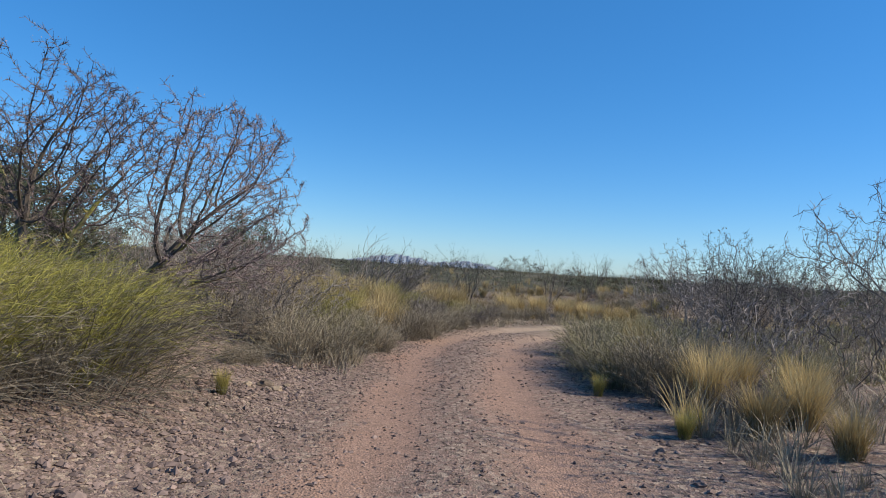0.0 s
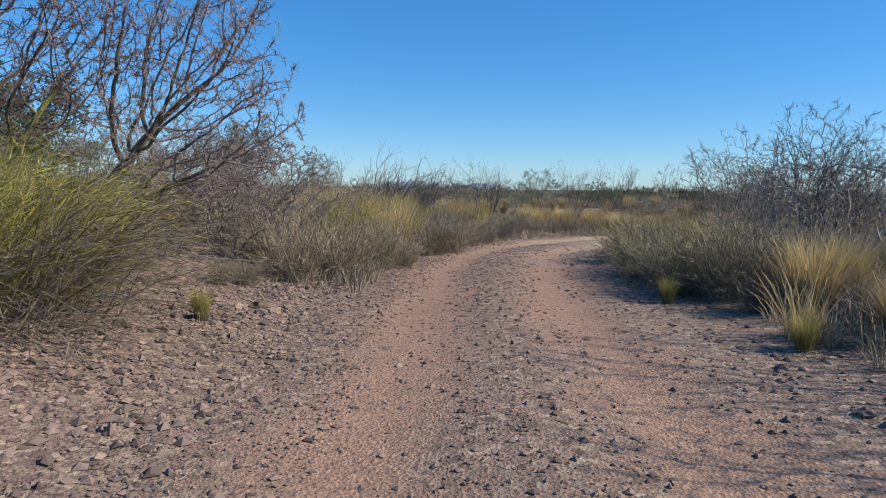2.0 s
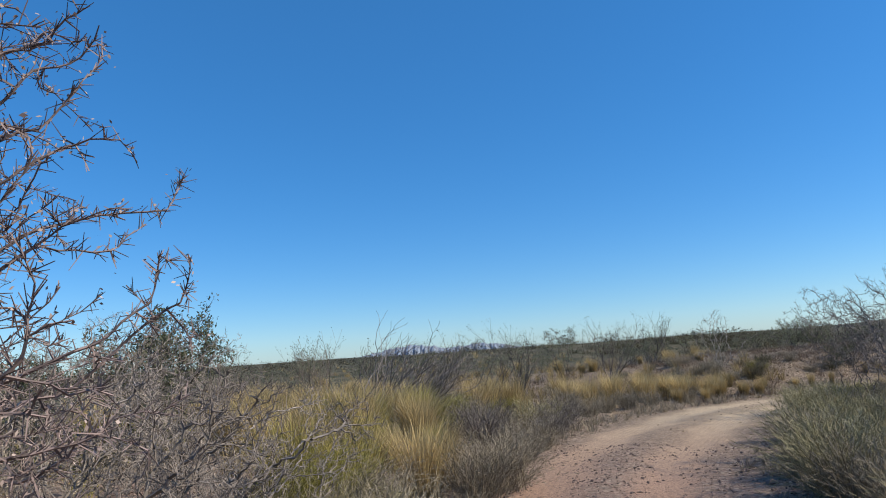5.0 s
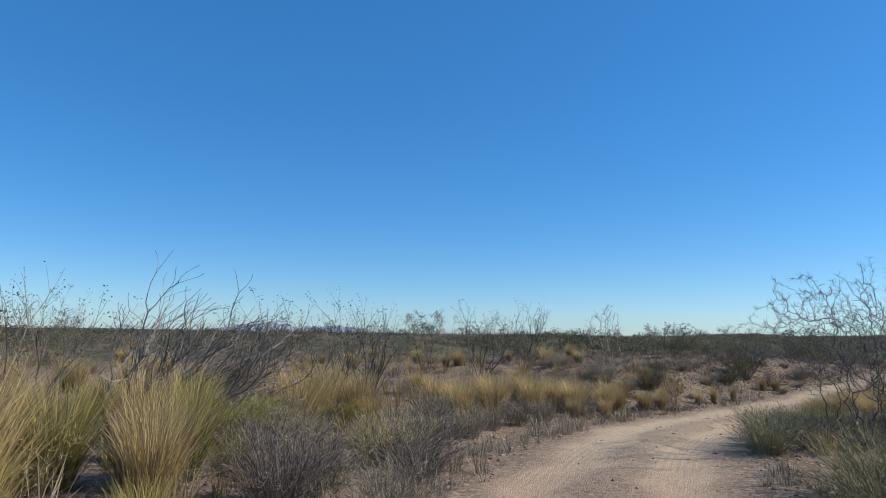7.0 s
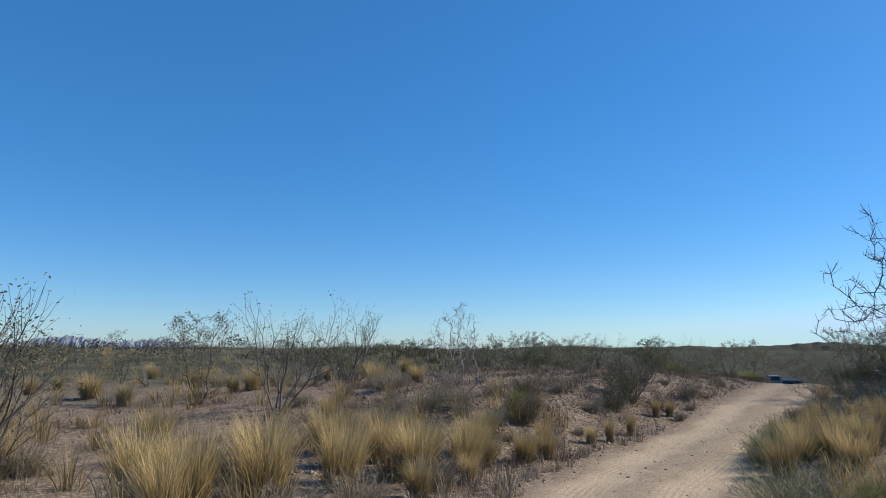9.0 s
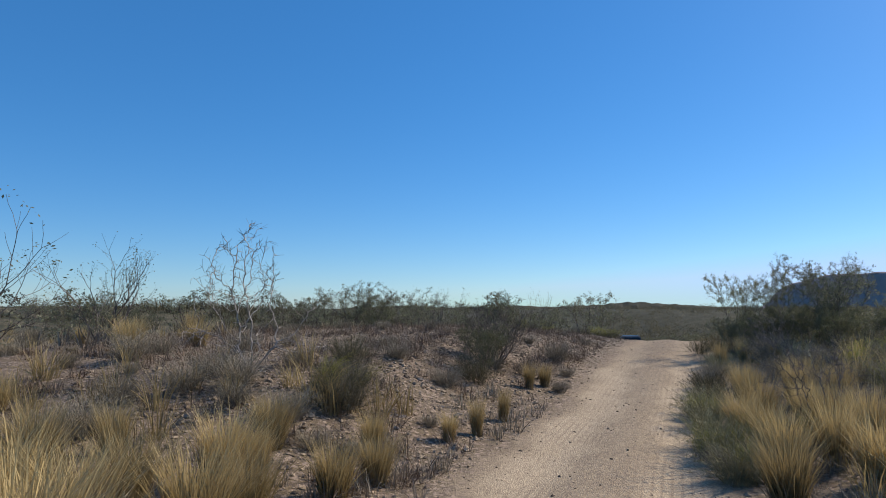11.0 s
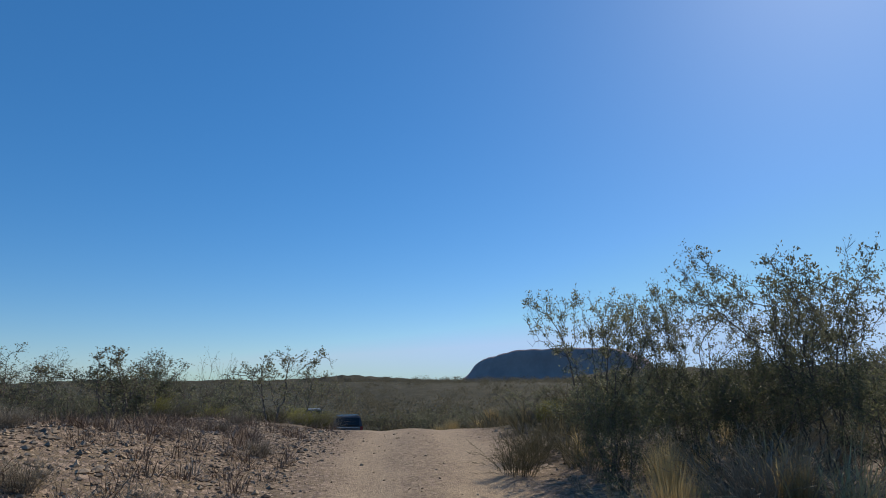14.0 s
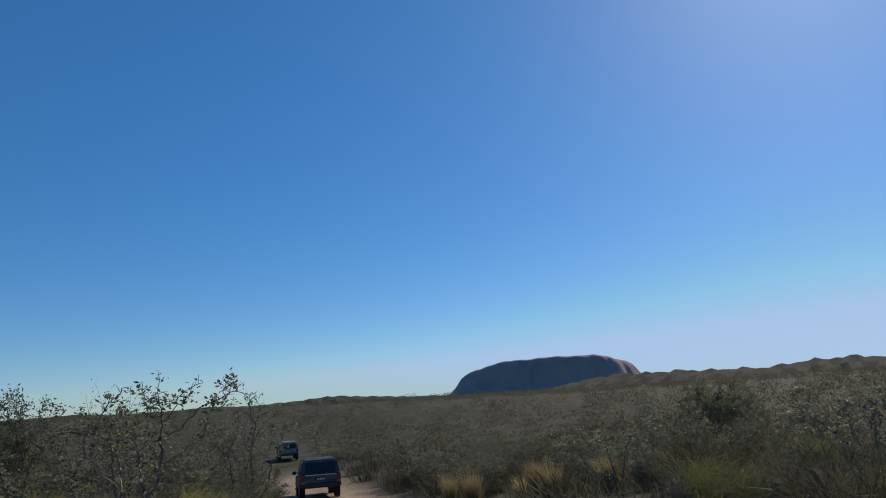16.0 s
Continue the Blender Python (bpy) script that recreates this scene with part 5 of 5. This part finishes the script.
def pebbles(name, count, s_range, spread, mat, seed, size, label, middle=0.7, worn=0.1, bare=0.5):
    """Loose gravel, joined."""
    rng = np.random.default_rng(seed)
    s = rng.uniform(*s_range, count)
    d = rng.normal(0, spread, count) + middle
    a = np.abs(d)
    keep = rng.uniform(0, 1, count) > np.maximum(bare * np.exp(-((a - 0.78) / 0.34) ** 4), worn * (1 - smooth(1.3, 1.9, a)))
    s, d = s[keep], d[keep]
    x = np.interp(s, LINE_S, LINE[:, 0]) - np.interp(s, LINE_S, LINE_T[:, 1]) * d
    y = np.interp(s, LINE_S, LINE[:, 1]) + np.interp(s, LINE_S, LINE_T[:, 0]) * d
    z = heights(x, y)
    n = len(x)
    v = np.array([(1, 0, 0), (-1, 0, 0), (0, 1, 0), (0, -1, 0), (0, 0, 1), (0, 0, -1), (0.6, 0.6, 0.45), (-0.6, -0.5, 0.5)])
    f = np.array([(0, 6, 4), (6, 2, 4), (2, 1, 4), (1, 7, 4), (7, 3, 4), (3, 0, 4), (0, 2, 6), (1, 3, 7), (2, 0, 5), (1, 2, 5), (3, 1, 5), (0, 3, 5)])
    r = size * (0.35 + rng.exponential(0.5, n)).clip(0.3, 2.6)
    r = r * (0.55 + 0.45 * smooth(1.2, 2.0, np.abs(d)))
    a = rng.uniform(0, 2 * np.pi, n)
    loc = v[None] * (1 + rng.normal(0, 0.17, (n, 8, 1))) * np.stack([np.ones(n), rng.uniform(0.55, 1, n), rng.uniform(0.4, 0.75, n)], 1)[:, None]
    rx, ry = loc[..., 0] * np.cos(a)[:, None] - loc[..., 1] * np.sin(a)[:, None], loc[..., 0] * np.sin(a)[:, None] + loc[..., 1] * np.cos(a)[:, None]
    verts = np.stack([x[:, None] + rx * r[:, None], y[:, None] + ry * r[:, None], (z + 0.12 * r)[:, None] + loc[..., 2] * r[:, None]], 2).reshape(-1, 3)
    faces = (f[None] + (np.arange(n) * 8)[:, None, None]).reshape(-1, 3)
    return tagged(mesh_object(name, verts, faces, mat), label, "gravel", kind="stuff")


stones()
pebbles("gravel", 21000, (1.5, 19.6), 1.7, M_STONE, 4, 0.023, "loose reddish gravel on and beside the track")
pebbles("gravel", 24000, (1.5, 14), 1.3, M_STONE, 6, 0.019, "loose reddish gravel on the bank", 2.6)
pebbles("gravel", 34000, (30.2, 57.2), 2.6, M_STONE_PALE, 7, 0.025, "loose pale stones on the knoll", 5.0, 0.9)
pebbles("gravel", 8000, (21.3, 57.2), 2.4, M_STONE_PALE, 5, 0.028, "loose pale gravel on the track and the knoll", 0.7, 0.85)


# ---- the two vehicles ahead ----
def paint(name, colour, rough=0.35):
    m, n, l, b = shader(name, rough, 0.4, 0.5)
    dust = ramp(n, l, noise_tex(n, l, 3.0, 5.0), 0.4, 0.75)
    l.new(mix_rgb(n, l, dust, colour, tuple(0.6 * c + 0.4 * d for c, d in zip(colour, (0.30, 0.24, 0.18)))), b.inputs["Base Color"])
    return m


def plain(name, colour, rough=0.5, metal=0.0):
    m, n, l, b = shader(name, rough, metal, 0.5)
    l.new(mix_rgb(n, l, noise_tex(n, l, 9.0), colour, tuple(c * 0.8 for c in colour)), b.inputs["Base Color"])
    return m


M_GLASS = plain("tinted_glass", (0.012, 0.014, 0.017), 0.08)
M_RUBBER = plain("tyre_rubber", (0.025, 0.024, 0.023), 0.85)
M_RIM = plain("alloy_rim", (0.45, 0.45, 0.46), 0.35, 0.8)
M_TRIM = plain("black_trim", (0.03, 0.03, 0.032), 0.6)
M_RED = plain("red_lens", (0.22, 0.02, 0.018), 0.2)
M_AMBER = plain("amber_lens", (0.6, 0.22, 0.03), 0.2)
M_CHROME = plain("bright_trim", (0.6, 0.6, 0.6), 0.25, 0.9)
M_PLATE = plain("number_plate", (0.04, 0.04, 0.045), 0.5)
M_BAR = plain("plate_bar", (0.7, 0.7, 0.7), 0.5)


def box(cx, cy, cz, sx, sy, sz, bevel=0.02, taper=(1.0, 1.0)):
    bm = bmesh.new()
    bmesh.ops.create_cube(bm, size=1.0)
    for v in bm.verts:
        k = taper if v.co.z > 0 else (1.0, 1.0)
        v.co = Vector((cx + v.co.x * sx * k[0], cy + v.co.y * sy * k[1], cz + v.co.z * sz))
    if bevel:
        bmesh.ops.bevel(bm, geom=bm.edges[:], offset=bevel, segments=2, affect="EDGES")
    return bm


def profile(points, half, bevel, narrow_above=None, narrow=1.0):
    """A side outline (y, z) drawn across the width and rounded."""
    bm = bmesh.new()
    rows = []
    for x in (-half, half):
        rows.append([bm.verts.new((x * (narrow if narrow_above is not None and z > narrow_above else 1.0), y, z)) for y, z in points])
    n = len(points)
    bm.faces.new(rows[0])
    bm.faces.new(rows[1][::-1])
    for i in range(n):
        bm.faces.new((rows[0][i], rows[0][(i + 1) % n], rows[1][(i + 1) % n], rows[1][i]))
    bmesh.ops.recalc_face_normals(bm, faces=bm.faces[:])
    bmesh.ops.bevel(bm, geom=bm.edges[:], offset=bevel, segments=2, affect="EDGES")
    return bm


def drum(r, w, segments=28, hole=0.0):
    bm = bmesh.new()
    bmesh.ops.create_cone(bm, cap_ends=True, segments=segments, radius1=r, radius2=r, depth=w)
    bmesh.ops.bevel(bm, geom=[e for e in bm.edges if abs(e.verts[0].co.z - e.verts[1].co.z) < 1e-4], offset=min(0.025, w * 0.2), segments=2, affect="EDGES")
    bmesh.ops.rotate(bm, verts=bm.verts[:], cent=(0, 0, 0), matrix=Matrix.Rotation(radians(90), 3, "Y"))
    return bm


def wagon(x, y, z, heading, pitch, colour, label, rack=True):
    """A boxy estate off-roader; its nose points along +y before it is turned."""
    car = new("estate_car")
    tagged(car, label, "car")
    m_paint = paint("car_paint", colour)
    low = [(-2.10, 0.50), (-2.14, 0.62), (-2.12, 0.98), (0.72, 1.02), (1.98, 0.93), (2.08, 0.80), (2.08, 0.50), (1.75, 0.42), (-1.80, 0.42)]
    part("body", profile(low, 0.86, 0.045), m_paint, car)
    top = [(-2.08, 0.97), (-1.86, 1.56), (-1.70, 1.63), (0.10, 1.64), (0.24, 1.60), (0.80, 0.99)]
    part("cabin", profile(top, 0.84, 0.05, 1.2, 0.86), m_paint, car)
    part("rear_window", tilted(box(0, 0, 0, 1.28, 0.02, 0.44, 0.008), (0, -2.002, 1.28), -20.5), M_GLASS, car, "dark tinted rear window")
    part("windscreen", tilted(box(0, 0, 0, 1.30, 0.02, 0.58, 0.008), (0, 0.555, 1.29), 42.5), M_GLASS, car, "dark windscreen")
    for side in (-1, 1):
        for y0, ln in ((-1.38, 0.72), (-0.60, 0.70), (0.10, 0.52)):
            bm = box(0, 0, 0, 0.02, ln, 0.40, 0.008, (1.0, 0.88))
            bmesh.ops.rotate(bm, verts=bm.verts[:], cent=(0, 0, 0), matrix=Matrix.Rotation(radians(-14 * side), 3, "Y"))
            bmesh.ops.translate(bm, verts=bm.verts[:], vec=(side * 0.800, y0, 1.29))
            part("side_window", bm, M_GLASS, car, "dark side window")
        part("tail_light", box(side * 0.76, -2.125, 0.86, 0.16, 0.05, 0.30, 0.012), M_RED, car, "red tail light")
        part("indicator", box(side * 0.76, -2.128, 0.67, 0.16, 0.045, 0.07, 0.01), M_AMBER, car, "amber indicator")
        part("mirror", box(side * 0.98, 0.52, 1.08, 0.20, 0.10, 0.15, 0.03), M_TRIM, car, "black door mirror")
        part("door_handle", box(side * 0.867, -0.30, 0.90, 0.02, 0.16, 0.035, 0.006), M_TRIM, car)
        part("sill", box(side * 0.865, 0.0, 0.50, 0.03, 2.2, 0.10, 0.01), M_TRIM, car, "black side cladding")
        if rack:
            part("roof_rail", box(side * 0.60, -0.85, 1.685, 0.04, 1.75, 0.035, 0.012), M_CHROME, car, "bright roof rail")
        for wy in (-1.28, 1.30):
            wheel = part("wheel", moved(drum(0.355, 0.235), (side * 0.755, wy, 0.355)), M_RUBBER, car, "black off-road tyre")
            part("rim", moved(drum(0.215, 0.05, 20), (side * 0.862, wy, 0.355)), M_RIM, wheel, "alloy rim")
            part("hub", moved(drum(0.05, 0.04, 12), (side * 0.892, wy, 0.355)), M_TRIM, wheel)
            part("wheel_arch", moved(drum(0.43, 0.03, 28), (side * 0.853, wy, 0.40)), M_TRIM, car, "black wheel arch")
    if rack:
        for k in range(3):
            part("rack_bar", box(0, -1.5 + k * 0.62, 1.69, 1.2, 0.04, 0.025, 0.008), M_CHROME, car)
    part("rear_bumper", box(0, -2.18, 0.53, 1.74, 0.14, 0.16, 0.04), M_TRIM, car, "dark rear bumper")
    part("front_bumper", box(0, 2.13, 0.55, 1.74, 0.14, 0.18, 0.04), M_TRIM, car, "dark front bumper")
    part("grille", box(0, 2.085, 0.76, 0.9, 0.03, 0.16, 0.008), M_TRIM, car)
    for side in (-1, 1):
        part("headlight", box(side * 0.64, 2.075, 0.77, 0.24, 0.04, 0.15, 0.015), M_CHROME, car, "clear headlight")
    part("trim_strip", box(0, -2.150, 0.965, 1.30, 0.02, 0.03, 0.006), M_CHROME, car, "bright strip under the rear window")
    plate = part("number_plate", box(0, -2.150, 0.80, 0.42, 0.02, 0.13, 0.005), M_PLATE, car, "dark number plate")
    for k in range(6):
        part("plate_bar", box(-0.15 + k * 0.06, -2.163, 0.80, 0.035, 0.008, 0.07, 0.0), M_BAR, plate)
    part("wiper", box(0.10, -2.09, 1.10, 0.50, 0.02, 0.02, 0.005), M_TRIM, car)
    car.matrix_world = pose(x, y, z, pitch, 0, heading)
    return car


def moved(bm, to):
    bmesh.ops.translate(bm, verts=bm.verts[:], vec=to)
    return bm


def tilted(bm, to, degrees):
    bmesh.ops.rotate(bm, verts=bm.verts[:], cent=(0, 0, 0), matrix=Matrix.Rotation(radians(degrees), 3, "X"))
    return moved(bm, to)


wagon(51.0, 57.8, ground(51.0, 57.8) + 0.01, -49, -4, (0.045, 0.048, 0.056), "dark grey dusty estate off-roader driving down the track")
wagon(76.6, 80.1, ground(76.6, 80.1) + 0.01, -47.6, 0, (0.17, 0.175, 0.18), "grey estate off-roader farther down the track", False)
